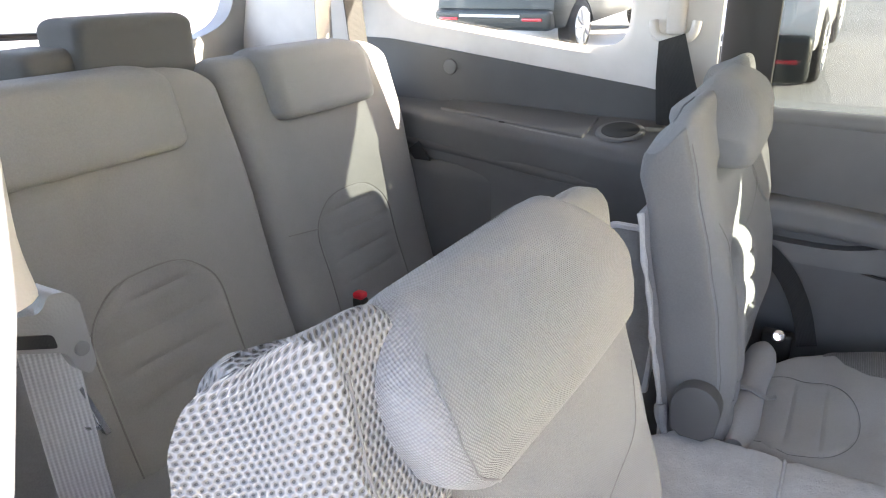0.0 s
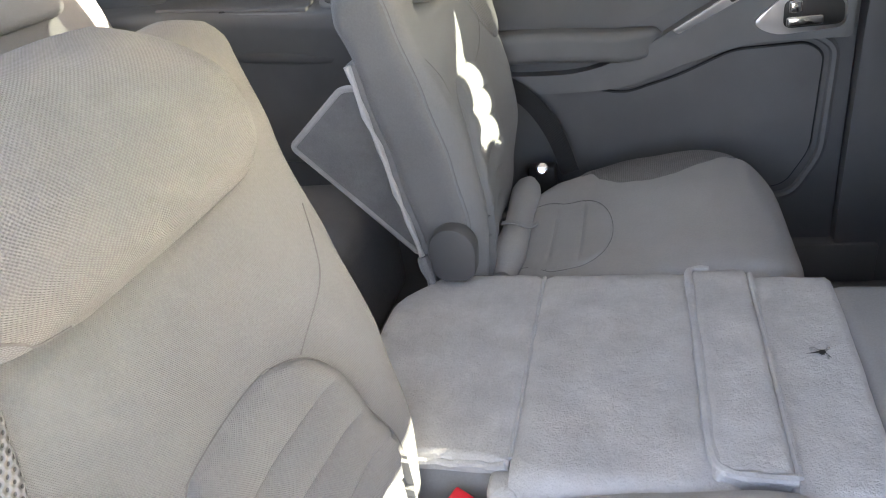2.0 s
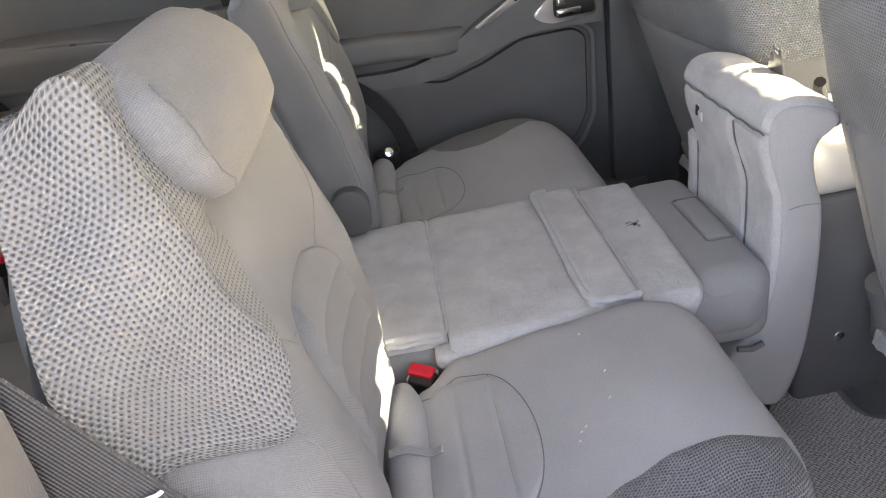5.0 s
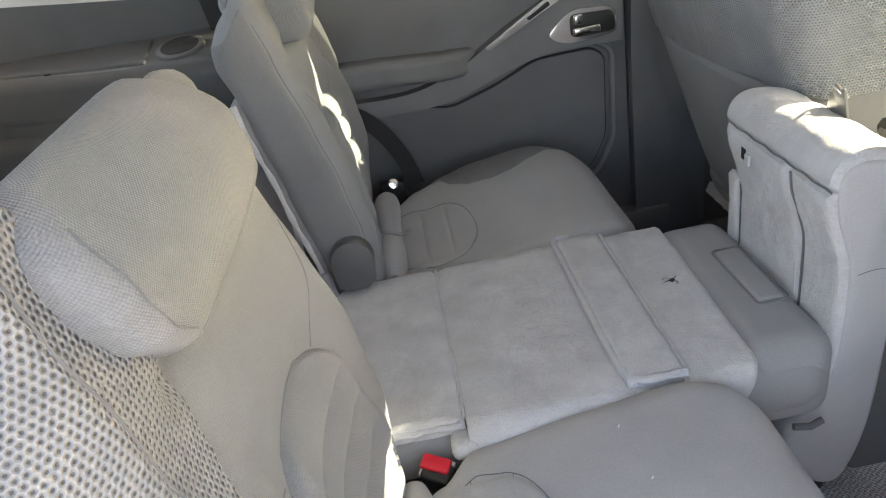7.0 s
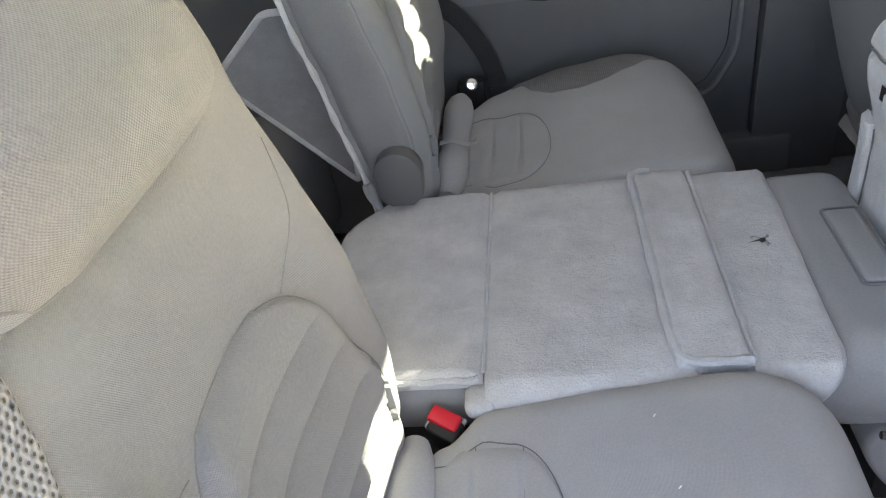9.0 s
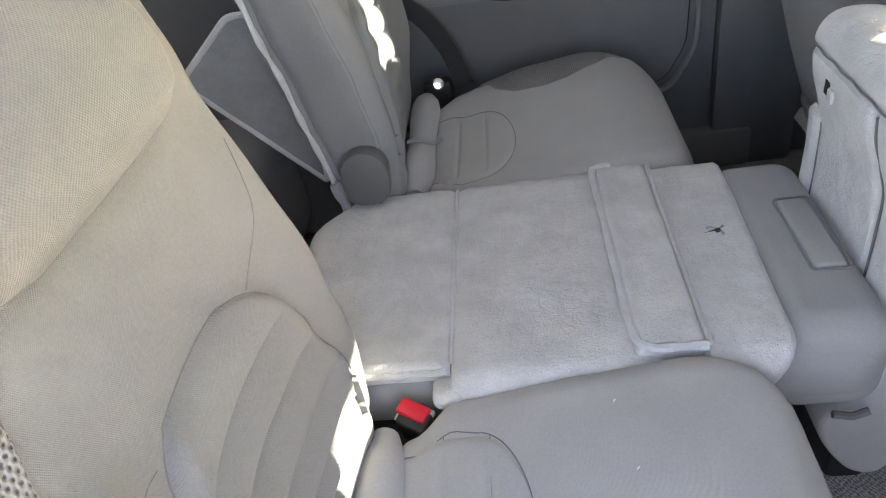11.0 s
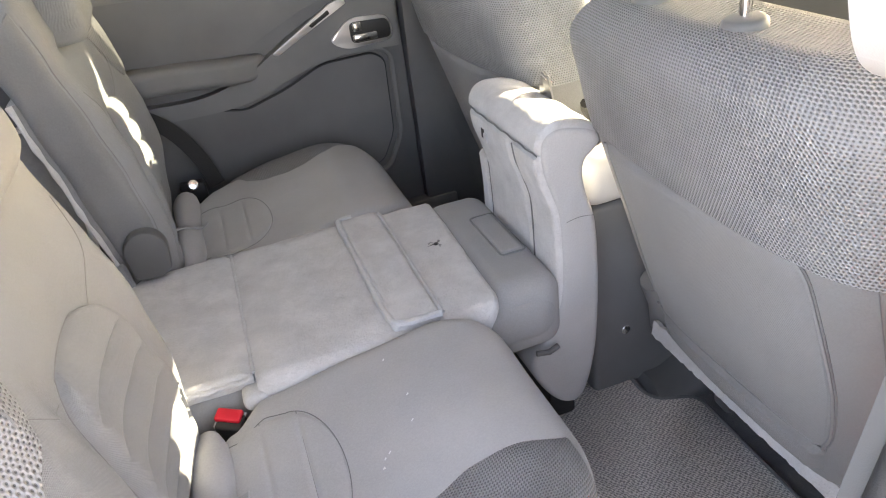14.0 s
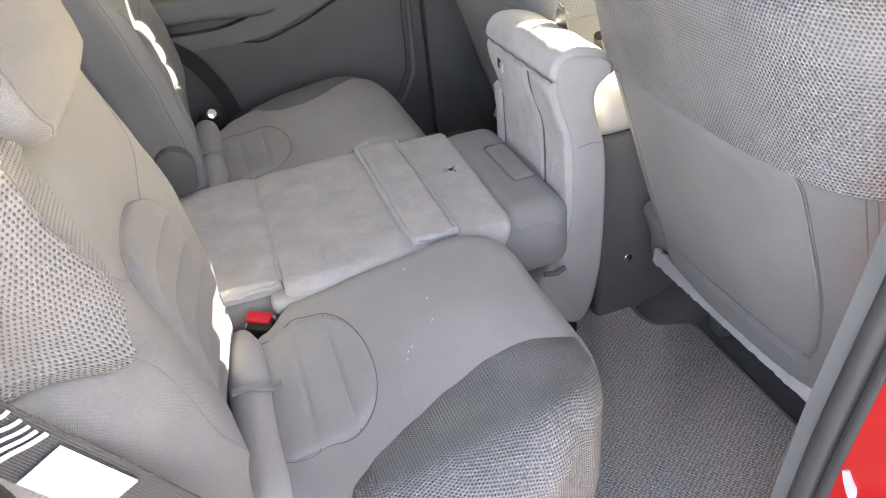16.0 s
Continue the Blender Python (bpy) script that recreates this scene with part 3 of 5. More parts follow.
    part("seam", pill.seam(side_seam, 0.0008, 0.0, 40), SEAM_SOFT, head)

    # net panel round the outer shoulder
    corner = [(0.510, 0.585), (0.528, 0.552), (0.548, 0.513), (0.577, 0.494), (0.606, 0.478), (0.64, 0.463)] if near else [(0.515, 0.545), (0.535, 0.525), (0.555, 0.503), (0.58, 0.487), (0.61, 0.474), (0.64, 0.463)]
    net_in = lambda h: lerp(corner + [ (0.67, 0.459), (0.71, 0.470), (0.745, 0.487), (0.765, 0.492)], h)

    def net_shape(a, n, h, f):
        low = min(max((0.755 - h) / 0.235, 0), 1)
        h += (0.040 * step(0.56, 0.62, a) + 0.020 * step(-0.05, -0.12, n)) * low
        a2, n2, h2 = shape(a, n, h, f)
        slant = back_front(h) + 0.006 - 0.70 * max(0, a - 0.525)
        lift = 0.005 if near and a > 0.525 and n > slant - 0.002 else 0.004 * f - 0.003 * step(-0.09, -0.12, n)
        return a2, n2 + lift, h2 + 0.006 * step(0.715, 0.745, h)

    shoulder = Bolster(net_in, lambda h: outer(h) + 0.004, lambda h: lerp([(0.50, -0.108), (0.60, -0.126), (0.67, -0.136), (0.765, -0.132)], h), back_front, 0.515, 0.758, r=0.060, rb=0.050, end0=0.004, end1=0.016, shape=net_shape, place=place, ri=0.006)
    part("net_panel", shoulder.mesh(24, 44, 1.5), MESH, base, "open net cloth on the outer shoulder")

    if near:
        part("corner_stitching", shoulder.seam([(shoulder.u_of(0.527, h), h) for h in (0.565, 0.60, 0.64, 0.68, 0.71, 0.735)], 0.0011, 0.0, 60), SEAM_SOFT, base, "stitched ridge along the net corner")
    # inset with a nearly level rounded top and channel quilting
    TOP = 0.519

    def arch(h, side):
        q = min(max((TOP - h) / 0.050, 0), 1)
        w = 1 - math.sqrt(max(1 - (1 - q) ** 2, 0))
        if side < 0:
            return back.u_of(lerp([(0.23, 0.205), (0.35, 0.212), (0.43, 0.236), (0.50, 0.258), (0.52, 0.264)], h) + 0.070 * w, h) * 0.96 + 0.012
        return back.u_of(lerp([(0.23, 0.415), (0.36, 0.440), (0.46, 0.448), (0.52, 0.452)], h) - 0.060 * w, h)

    RIBS = (0.474, 0.430, 0.386, 0.342, 0.298)

    def ribs(h):
        if h > 0.4955:
            return 0.0
        return 0.0085 * (1 - abs(math.sin(math.pi * (h - 0.474) / 0.044)) ** 0.55) * (0.55 if h > 0.474 else 1)
    part("lumbar_inset", back.patch(lambda h: arch(h, -1), lambda h: arch(h, 1), 0.235, TOP - 0.0003, 0.0135, 48, 150, 0.10, ribs), CLOTH, base, "padded inset with level channel quilting")
    low_in = [(arch(h, -1), h) for h in (0.24, 0.30, 0.36, 0.42, 0.46, 0.49, 0.505, 0.514, 0.518)]
    low_out = [(arch(h, 1), h) for h in (0.518, 0.514, 0.505, 0.49, 0.46, 0.42, 0.36, 0.30, 0.24)]
    bm = back.seam(low_in + low_out, 0.0009, -0.0002, 140)
    rib_bm = bmesh.new()
    for z in RIBS:
        merge(rib_bm, back.seam([(arch(z, -1) * (1 - k / 16) + arch(z, 1) * k / 16, z) for k in range(1, 16)], 0.0006, 0.0014))
    part("rib_stitching", rib_bm, SEAM_SOFT, base)
    if near:
        merge(bm, back.seam([(arch(0.500, 1), 0.510), (back.u_of(0.468, 0.519), 0.519), (back.u_of(0.492, 0.540), 0.540), (back.u_of(0.524, 0.570), 0.570)], 0.0007, 0.0))
        part("wing_seam", back.seam([(back.u_of(0.566, h), h) for h in (0.534, 0.49, 0.44, 0.40, 0.36)], 0.0009, -0.0002, 50), SEAM_SOFT, base, "stitched edge of the side wing")
    else:
        merge(bm, back.seam([(arch(0.500, 1), 0.507), (back.u_of(0.475, 0.522), 0.522), (back.u_of(0.495, 0.545), 0.545), (back.u_of(0.500, 0.560), 0.560)], 0.0007, 0.0))
    merge(bm, back.seam([(arch(0.500, -1), 0.503), (back.u_of(0.232, 0.530), 0.530), (back.u_of(0.210, 0.560), 0.560), (-0.985, 0.584)], 0.0006, 0.0))
    merge(bm, back.seam([(8.44, 0.25), (8.44, 0.4), (8.44, 0.55), (8.44, 0.70)], 0.0006, 0.0))
    part("seams", bm, SEAM, base, "dark stitched seams")

    part("inner_side", back.patch(lambda h: 6.05, lambda h: 8.42, 0.212, 0.735, 0.0010, 22, 44, 0.03), CLOTH_SIDE, base, "darker grey cloth on the inner side")
    # carpeted rear board with a bound edge
    rear = bmesh.new()
    hs = [0.24 + 0.35 * i / 16 for i in range(17)]
    surface(lambda a, h: (back_rear(h) - 0.012, YC + s * a, h), [0.175 + 0.43 * i / 10 for i in range(11)], hs, False, rear)
    edge = [e for e in rear.edges if e.is_boundary]
    ext = bmesh.ops.extrude_edge_only(rear, edges=edge)["geom"]
    for v in ext:
        if isinstance(v, bmesh.types.BMVert):
            v.co.x += 0.014
    part("rear_board", rear, VELOUR_DULL, base, "grey carpet on the back of the seat")
    part("binding", tube([(back_rear(h) - 0.008, YC + s * 0.170, h) for h in hs], lambda t: 0.004 + 0.0015 * math.sin(t * 40), 7), VELOUR, base, "worn carpet binding")

    rag = spline([(-0.080, YC + s * 0.166, 0.315), (-0.074, YC + s * 0.160, 0.292), (-0.064, YC + s * 0.152, 0.272), (-0.050, YC + s * 0.156, 0.262)], 12)
    part("loose_binding", tube(rag, lambda t: 0.0075 + 0.002 * math.sin(t * 9), 8), VELOUR_DULL, base, "frayed loose end of the binding")
    # recliner cover on the inner side
    rx = -0.030 if s > 0 else -0.075
    cap_line = [(rx + 0.033 * math.cos(t), 0.334 + 0.036 * math.sin(t)) for t in (math.pi * k / 16 for k in range(17))] + [(rx - 0.030, 0.300), (rx - 0.016, 0.288), (rx + 0.014, 0.288), (rx + 0.029, 0.300)]
    cap = plate(cap_line, YC + s * 0.142, YC + s * 0.170, "y", 0.005)
    part("recliner_cover", cap, TRIM_QUARTER, base, "dark grey plastic recliner cover")

    # roll between backrest and cushion, with loops
    roll = tube([(0.018, YC + s * a, 0.243 + 0.002 * math.sin(a * 30)) for a in [0.218 + 0.33 * i / 12 for i in range(13)]], lambda t: (0.025 + 0.002 * math.sin(t * 9)) * min(1, 0.55 + 4 * min(t, 1 - t)), 14)
    part("lower_roll", roll, CLOTH_CUSH, base)
    lp = spline([(0.000, YC + s * 0.345, 0.268), (0.018, YC + s * 0.345, 0.2705), (0.034, YC + s * 0.346, 0.263), (0.046, YC + s * 0.347, 0.2600), (0.058, YC + s * 0.349, 0.2655)], 14)
    part("loop_strap", strap(lp, (0, 1, 0), 0.010, 0.0012), BELT_GREY, base)

    # cushion
    def cplace(a, n, h):
        return (h, YC + s * a, n)

    def cshape(a, n, h, f):
        n += f * ((0.010 if near else -0.004) * math.exp(-((a - 0.56) / 0.05) ** 2) - 0.012 * math.exp(-((a - 0.36) / 0.11) ** 2) * (1 - step(0.16, 0.30, h)))
        n += f * 0.004 * noise.noise((a * 7, h * 7, 5 + s * 2.0))
        n -= f * 0.02 * step(0.54, 0.64, a)
        return a, n, h
    if near:
        c_out = lambda h: lerp([(0.02, 0.50), (0.08, 0.565), (0.13, 0.61), (0.2, 0.622), (0.28, 0.600), (0.34, 0.560), (0.41, 0.485)], h)
    else:
        c_out = lambda h: lerp([(0.02, 0.50), (0.08, 0.565), (0.13, 0.60), (0.2, 0.618), (0.28, 0.622), (0.34, 0.612), (0.38, 0.585), (0.43, 0.500)], h)
    c_end, drop = (0.412, 0.0) if near else (0.430, 0.010)
    cush = Bolster(lambda h: lerp([(0.02, 0.222), (0.05, 0.214), (0.09, 0.172), (0.34, 0.168), (0.41, 0.185)], h), c_out, lambda h: 0.13 - 0.02 * step(0.1, 0.4, h),
                   lambda h: lerp([(0.02, 0.254), (0.10, 0.261), (0.22, 0.281), (0.32, 0.292), (0.41, 0.280)], h) - drop, 0.025, c_end, r=0.035, rb=0.02, end0=0.02, end1=0.045, shape=cshape, place=cplace)
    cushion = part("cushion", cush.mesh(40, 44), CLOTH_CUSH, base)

    def cnet_left(h):
        a = lerp([(0.085, 0.575), (0.105, 0.515), (0.14, 0.487), (0.18, 0.468), (0.23, 0.446), (0.28, 0.431), (0.34, 0.428), (0.385, 0.436)] if near else
                 [(0.105, 0.600), (0.125, 0.575), (0.15, 0.520), (0.185, 0.488), (0.23, 0.482), (0.27, 0.492), (0.32, 0.520), (0.36, 0.560), (0.385, 0.590)], h)
        return cush.u_of(a, h)
    part("net_panel", cush.patch(cnet_left, lambda h: 2.95 if near else 2.35, 0.088 if near else 0.110, 0.396 if near else 0.378, 0.003, 48, 44, 0.06, anchor=1.4), MESH_CUSHION, cushion, "open net cloth on the outer side")

    front_x = 0.165 if near else 0.174

    def cin(h, side):
        t = min(max((front_x - h) / 0.055, 0), 1)
        w = math.sqrt(max(1 - (1 - t) ** 2, 0))
        return cush.u_of(0.345 + (0.113 if side > 0 else -0.111) * w, h)

    def cribs(h):
        return sum(0.003 * math.exp(-((h - z) / 0.0035) ** 2) for z in (0.080, 0.126))
    part("seat_inset", cush.patch(lambda h: cin(h, -1), lambda h: cin(h, 1), 0.036, front_x - 0.0005, 0.0035, 26, 60, 0.08, cribs), CLOTH_CUSH, cushion)
    turn = [math.pi * k / 18 for k in range(19)]
    fx = front_x - 0.055
    loop = [(cin(0.045, -1), 0.040), (cin(0.08, -1), 0.08)]
    loop += [(cush.u_of(0.345 - (0.111 if math.cos(t) > 0 else 0.113) * math.cos(t), fx + 0.0555 * math.sin(t)), fx + 0.0555 * math.sin(t)) for t in turn]
    loop += [(cin(0.08, 1), 0.08), (cin(0.045, 1), 0.040)]
    bm = cush.seam(loop, 0.0007, 0.0, 120)
    part("stitching", bm, SEAM_SOFT, cushion)
    line_bm = bmesh.new()
    for z in (0.080, 0.126):
        merge(line_bm, cush.seam([(cin(z, -1) * (1 - k / 8) + cin(z, 1) * k / 8, z) for k in range(9)], 0.0005, 0.0002))
    part("line_stitching", line_bm, SEAM_SOFT, cushion)
    legs = box((0.06, YC + s * 0.4 - 0.17, FLOOR), (0.34, YC + s * 0.4 + 0.17, 0.135), 0.02)
    part("plinth", legs, TRIM_DARK, base, "dark seat plinth")
    return base


for side, _ in SIDES:
    make_seat(side)

# carpeted board that hangs open behind the far seat
fl = thing("carpet_flap", "stiff grey carpet flap hanging open behind the far seat", "flap", (-0.17, 0.30, 0.24))
flap_pts = rounded([(-0.135, 0.235), (-0.115, 0.518), (-0.209, 0.520), (-0.312, 0.434)], 0.010)
part("board", plate(flap_pts, 0.296, 0.304, "y", 0.003), VELOUR_DULL, fl)
part("binding", tube([(a, 0.298, b) for a, b in flap_pts], 0.0055, 7, None, True), VELOUR, fl, "pale bound edge")

# ---- middle seat: backrest folded flat, cushion tipped up against the console ----
mid = thing("folded_middle_seat", "middle seat backrest folded flat, carpeted, with a torn hole", "car seat", (0.2, YC, 0.16))
YN, YF = -0.192, 0.162
ZT = 0.280


def slab(x0, x1, y0, y1, z0, z1, r=0.02, seg=4, bow=0.002, nx=14, ny=14):
    """A padded block with softly rounded top edges and a faint unevenness."""
    bm = box((x0, y0, z0), (x1, y1, z1), r, seg)
    bmesh.ops.subdivide_edges(bm, edges=[e for e in bm.edges if e.calc_length() > 0.06], cuts=5, use_grid_fill=True)
    for v in bm.verts:
        if v.co.z > z1 - 0.001:
            v.co.z += bow * noise.noise(v.co * 14) + bow * 0.6
    return bm


part("frame_pad", slab(-0.108, 0.535, YN + 0.012, YF - 0.006, 0.165, ZT - 0.012, 0.045, 6), CLOTH_MID, mid)


def pile_pad(x0, x1, yn, yf, z, roll, edge=0.008, corner=0.0, nx=30):
    """A velour-covered pad whose near edge rolls down over the frame. x0, x1: functions of y."""
    arc = [math.radians(85) * k / 8 for k in range(9)]
    cols = [(yf, -0.020), (yf, -edge), (yf - edge * 0.3, -edge * 0.3), (yf - edge, 0.0)]
    cols += [(yf - edge + (yn - yf + edge) * k / 22, 0.0) for k in range(1, 22)]
    cols += [(yn - roll * math.sin(t), -roll * (1 - math.cos(t))) for t in arc] + [(yn - roll * 1.0, -roll - 0.012)]
    end = yn - roll

    def fn(i, j):
        y, dz = cols[j]
        a, b = x0(y), x1(y)
        q = min(max((end + corner - y) / corner, 0), 1) if corner else 0.0
        b -= corner * (1 - math.sqrt(max(1 - q * q, 0)))
        t = i / nx
        x = a + (b - a) * t
        d = min(x - a, b - x)
        k = max(1 - d / edge, 0)
        low = edge * (1 - math.sqrt(max(1 - k * k, 0)))
        if i in (0, nx):
            low = edge + 0.010
        elif i in (1, nx - 1):
            x = a + 0.0006 if i == 1 else b - 0.0006
            low = edge * 0.8
        puff = 0.0022 * noise.noise((x * 16, y * 16, 1.5)) + 0.0012 * noise.noise((x * 55, y * 55, 4.5))
        return (x, y, z + dz - low + puff)
    bm, _ = surface(fn, range(nx + 1), range(len(cols)))
    return bm


def rear_x(y):
    return -0.112 + 0.050 * step(0.06, YF + 0.005, y) ** 2 + 0.02 * step(-0.11, -0.18, y)


part("carpet_panel", pile_pad(rear_x, lambda y: 0.0868, -0.164, YF + 0.003, ZT, 0.010), VELOUR, mid, "grey velour panel")
part("carpet_panel", pile_pad(lambda y: 0.0878, lambda y: 0.300, -0.174, YF + 0.004, ZT, 0.026), VELOUR, mid, "grey velour panel")
part("edge_piping", tube([(-0.075 + 0.157 * i / 20, -0.1745 + 0.0012 * math.sin(i * 1.3), ZT - 0.009 + 0.0008 * math.sin(i * 2.3)) for i in range(21)], 0.0042, 8), VELOUR_EDGE, mid, "piped velour edge")
part("drop_corner", slab(0.066, 0.100, -0.204, -0.168, ZT - 0.040, ZT - 0.016, 0.010), VELOUR, mid, "worn velour corner hanging beside the buckle")
part("hinge_seam", tube([(0.0873, YN + 0.025 + (YF - YN - 0.022) * i / 20, ZT - 0.006 + 0.001 * math.sin(i * 2.1)) for i in range(21)], 0.0025, 6), VELOUR_EDGE, mid)
part("carpet_panel", pile_pad(lambda y: 0.340, lambda y: 0.4315 + 0.009 * step(-0.2, 0.16, y), -0.178, YF - 0.006, ZT + 0.001, 0.030, 0.006, 0.045), VELOUR, mid, "grey velour panel with a torn hole")
bm = pile_pad(lambda y: 0.2745, lambda y: 0.3465, -0.171, YF + 0.002, ZT + 0.0105, 0.010, 0.012)
flap_pad = part("bound_flap", bm, VELOUR, mid, "velour flap with a raised binding")
rim = [(0.345, -0.180), (0.318, -0.1795), (0.295, -0.178), (0.282, -0.170), (0.277, -0.150), (0.2755, -0.10), (0.2755, -0.02), (0.2745, YF - 0.05), (0.2745, YF - 0.010), (0.282, YF + 0.001), (0.300, YF + 0.002)]
part("binding", tube([(p.x, p.y, ZT + 0.0045) for p in spline([(a, b, 0) for a, b in rim], 60)], lambda t: 0.0055 + 0.0006 * math.sin(t * 55), 8), VELOUR_EDGE, flap_pad)
part("crease", tube([(0.3475, -0.176 + (YF + 0.170) * i / 24, ZT + 0.0025 + 0.0006 * math.sin(i * 1.7)) for i in range(25)], 0.0036, 7), VELOUR_EDGE, mid, "piped edge of the flap")
part("front_cloth", slab(0.420, 0.538, YN + 0.020, YF - 0.004, 0.150, ZT - 0.002, 0.034, 8), CLOTH_MID, mid)
part("release_tray", box((0.480, -0.079, ZT - 0.014), (0.516, 0.050, ZT + 0.004), 0.006, 3), CLOTH_MID, mid, "raised cloth-covered pull tray")
part("tray_seam", tube([(a, b, ZT + 0.0005) for a, b in rounded([(0.477, -0.082), (0.519, -0.082), (0.519, 0.053), (0.477, 0.053)], 0.008)], 0.0015, 6, None, True), SEAM, mid)
hole = bmesh.new()
for a, L in ((0.7, 0.011), (1.9, 0.006), (3.3, 0.017), (4.4, 0.006), (5.4, 0.012)):
    c = Vector((0.40, 0.0, ZT + 0.0052))
    w = Vector((-math.sin(a), math.cos(a), 0)) * 0.0021
    d = Vector((math.cos(a), math.sin(a), 0)) * L
    hole.faces.new([hole.verts.new(q) for q in (c - w, c + d + Vector((0, 0, -0.0015)), c + w + Vector((0, 0, 0.0003)))])
merge(hole, disc((0.40, 0.0, ZT + 0.004), (0, 0, 1), 0.0036, 0.002, 0.0005, 9))
part("torn_hole", hole, TRIM_BLACK, mid, "ragged tear with dark inside")
for a, b in (((0.389, 0.007), (0.397, 0.003)), ((0.404, -0.010), (0.402, -0.003)), ((0.408, 0.008), (0.403, 0.002))):
    part("torn_lip", tube([(a[0], a[1], ZT + 0.003), ((a[0] + b[0]) / 2, (a[1] + b[1]) / 2, ZT + 0.0062), (b[0], b[1], ZT + 0.0045)], lambda t: 0.0013 * (1 - 0.5 * t), 7), VELOUR_DULL, mid)
part("hinge_arm", tube([(0.485, YN + 0.022, 0.150), (0.505, YN + 0.020, 0.147), (0.522, YN + 0.022, 0.152)], 0.0045, 8), TRIM_DARK, mid, "dark hinge arm")

# buckle stalk between middle and near seat
bk = thing("belt_buckle", "black seat belt buckle with a red press button", "seat belt buckle", (0.03, -0.2, 0.2))
rot = Euler((radians(14), radians(6), radians(-28))).to_matrix()
part("housing", box((0.028, -0.217, 0.200), (0.063, -0.193, 0.247), 0.004, 3, None, rot), TRIM_BLACK, bk)
part("button_lip", box((0.027, -0.218, 0.238), (0.064, -0.192, 0.2445), 0.002, 2, None, rot), LID_GREY, bk, "pale grey rim under the button")
part("button", box((0.0285, -0.213, 0.244), (0.0625, -0.195, 0.2530), 0.003, 3, None, rot), RED_BUTTON, bk, "bright red press button")
part("well", box((-0.03, -0.232, 0.15), (0.095, -0.178, 0.208), 0.004), TRIM_BLACK, bk)

tip = thing("tipped_middle_cushion", "middle seat cushion tipped upright, velour-backed, with a sunlit top", "car seat", (0.58, YC, FLOOR))


# side outline in x and z: up the velour back, over the nose, in at the neck and down the front of the foam
TIP = [(0.505, 0.052), (0.485, 0.095), (0.488, 0.128), (0.515, 0.170), (0.536, 0.220), (0.541, 0.290), (0.539, 0.360), (0.530, 0.395), (0.519, 0.430), (0.515, 0.466), (0.521, 0.485), (0.538, 0.494),
       (0.562, 0.492), (0.588, 0.484), (0.605, 0.472), (0.607, 0.460), (0.597, 0.449), (0.584, 0.438), (0.580, 0.418), (0.586, 0.385), (0.597, 0.350), (0.602, 0.290), (0.602, 0.200), (0.596, 0.110), (0.580, 0.040), (0.560, 0.012), (0.530, 0.020)]
tip_ring = [Vector((p.x, p.y)) for p in spline([(a, b, 0) for a, b in TIP], 27 * 5, True)]
tip_out = []
for k, p in enumerate(tip_ring):
    d = (tip_ring[(k + 1) % len(tip_ring)] - tip_ring[k - 1]).normalized()
    tip_out.append(Vector((-d.y, d.x)))
Y_NEAR = -0.157


def y_far(z):
    """The upper part ends sooner than the foam below it."""
    return 0.122 - 0.030 * step(0.365, 0.385, z)


def tip_section(j, t):
    """A point on the section j of the block; the first and last sections are drawn in."""
    p = tip_ring[int(t) % len(tip_ring)]
    k = (0.010, 0.006, 0.0025, 0.0, 0.0, 0.0025, 0.006, 0.010)[j]
    y = Y_NEAR + (y_far(p.y) - Y_NEAR) * (0.0, 0.004, 0.012, 0.035, 0.965, 0.988, 0.996, 1.0)[j]
    q = p - tip_out[int(t) % len(tip_ring)] * k
    return (q.x, y, q.y)


bm, tip_rows = surface(lambda t, j: tip_section(j, t), range(len(tip_ring)), range(8), True, None, lambda i, j: (i * 0.01, j * 0.03))
bm.faces.new(tip_rows[0])
bm.faces.new(tip_rows[-1][::-1])
lay = bm.loops.layers.uv.verify()
for f in bm.faces:
    for l in f.loops:
        l[lay].uv = (l.vert.co.x + l.vert.co.y, l.vert.co.z)
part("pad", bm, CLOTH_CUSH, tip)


def tip_index(x, z):
    return min(range(len(tip_ring)), key=lambda k: (tip_ring[k] - Vector((x, z))).length)


def tip_cover(k0, k1, y0, y1, lift, rough=0.0015, n=20):
    """A velour cover laid on the block between two stations of its outline; its rim is drawn in."""
    ks = [k0 + (k1 - k0) * i / 40 for i in range(41)]

    def at(k):
        a = int(k)
        f = k - a
        p = tip_ring[a % len(tip_ring)].lerp(tip_ring[(a + 1) % len(tip_ring)], f)
        o = tip_out[a % len(tip_ring)].lerp(tip_out[(a + 1) % len(tip_ring)], f)
        return p, o.normalized()
    length = sum((at(a)[0] - at(b)[0]).length for a, b in zip(ks, ks[1:]))

    def fn(i, k):
        y = y0 + (y1 - y0) * i / n
        p, o = at(k)
        d = min(y - y0, y1 - y, (k - k0) / (k1 - k0) * length, (k1 - k) / (k1 - k0) * length)
        w = min(d / 0.010, 1)
        q = p + o * (lift * math.sqrt(max(1 - (1 - w) ** 2, 0)) - 0.0015 * (1 - w) + rough * w * noise.noise((y * 45, p.y * 45, 2 + p.x * 30)))
        return (q.x, y, q.y)
    bm, _ = surface(fn, range(n + 1), ks)
    return bm


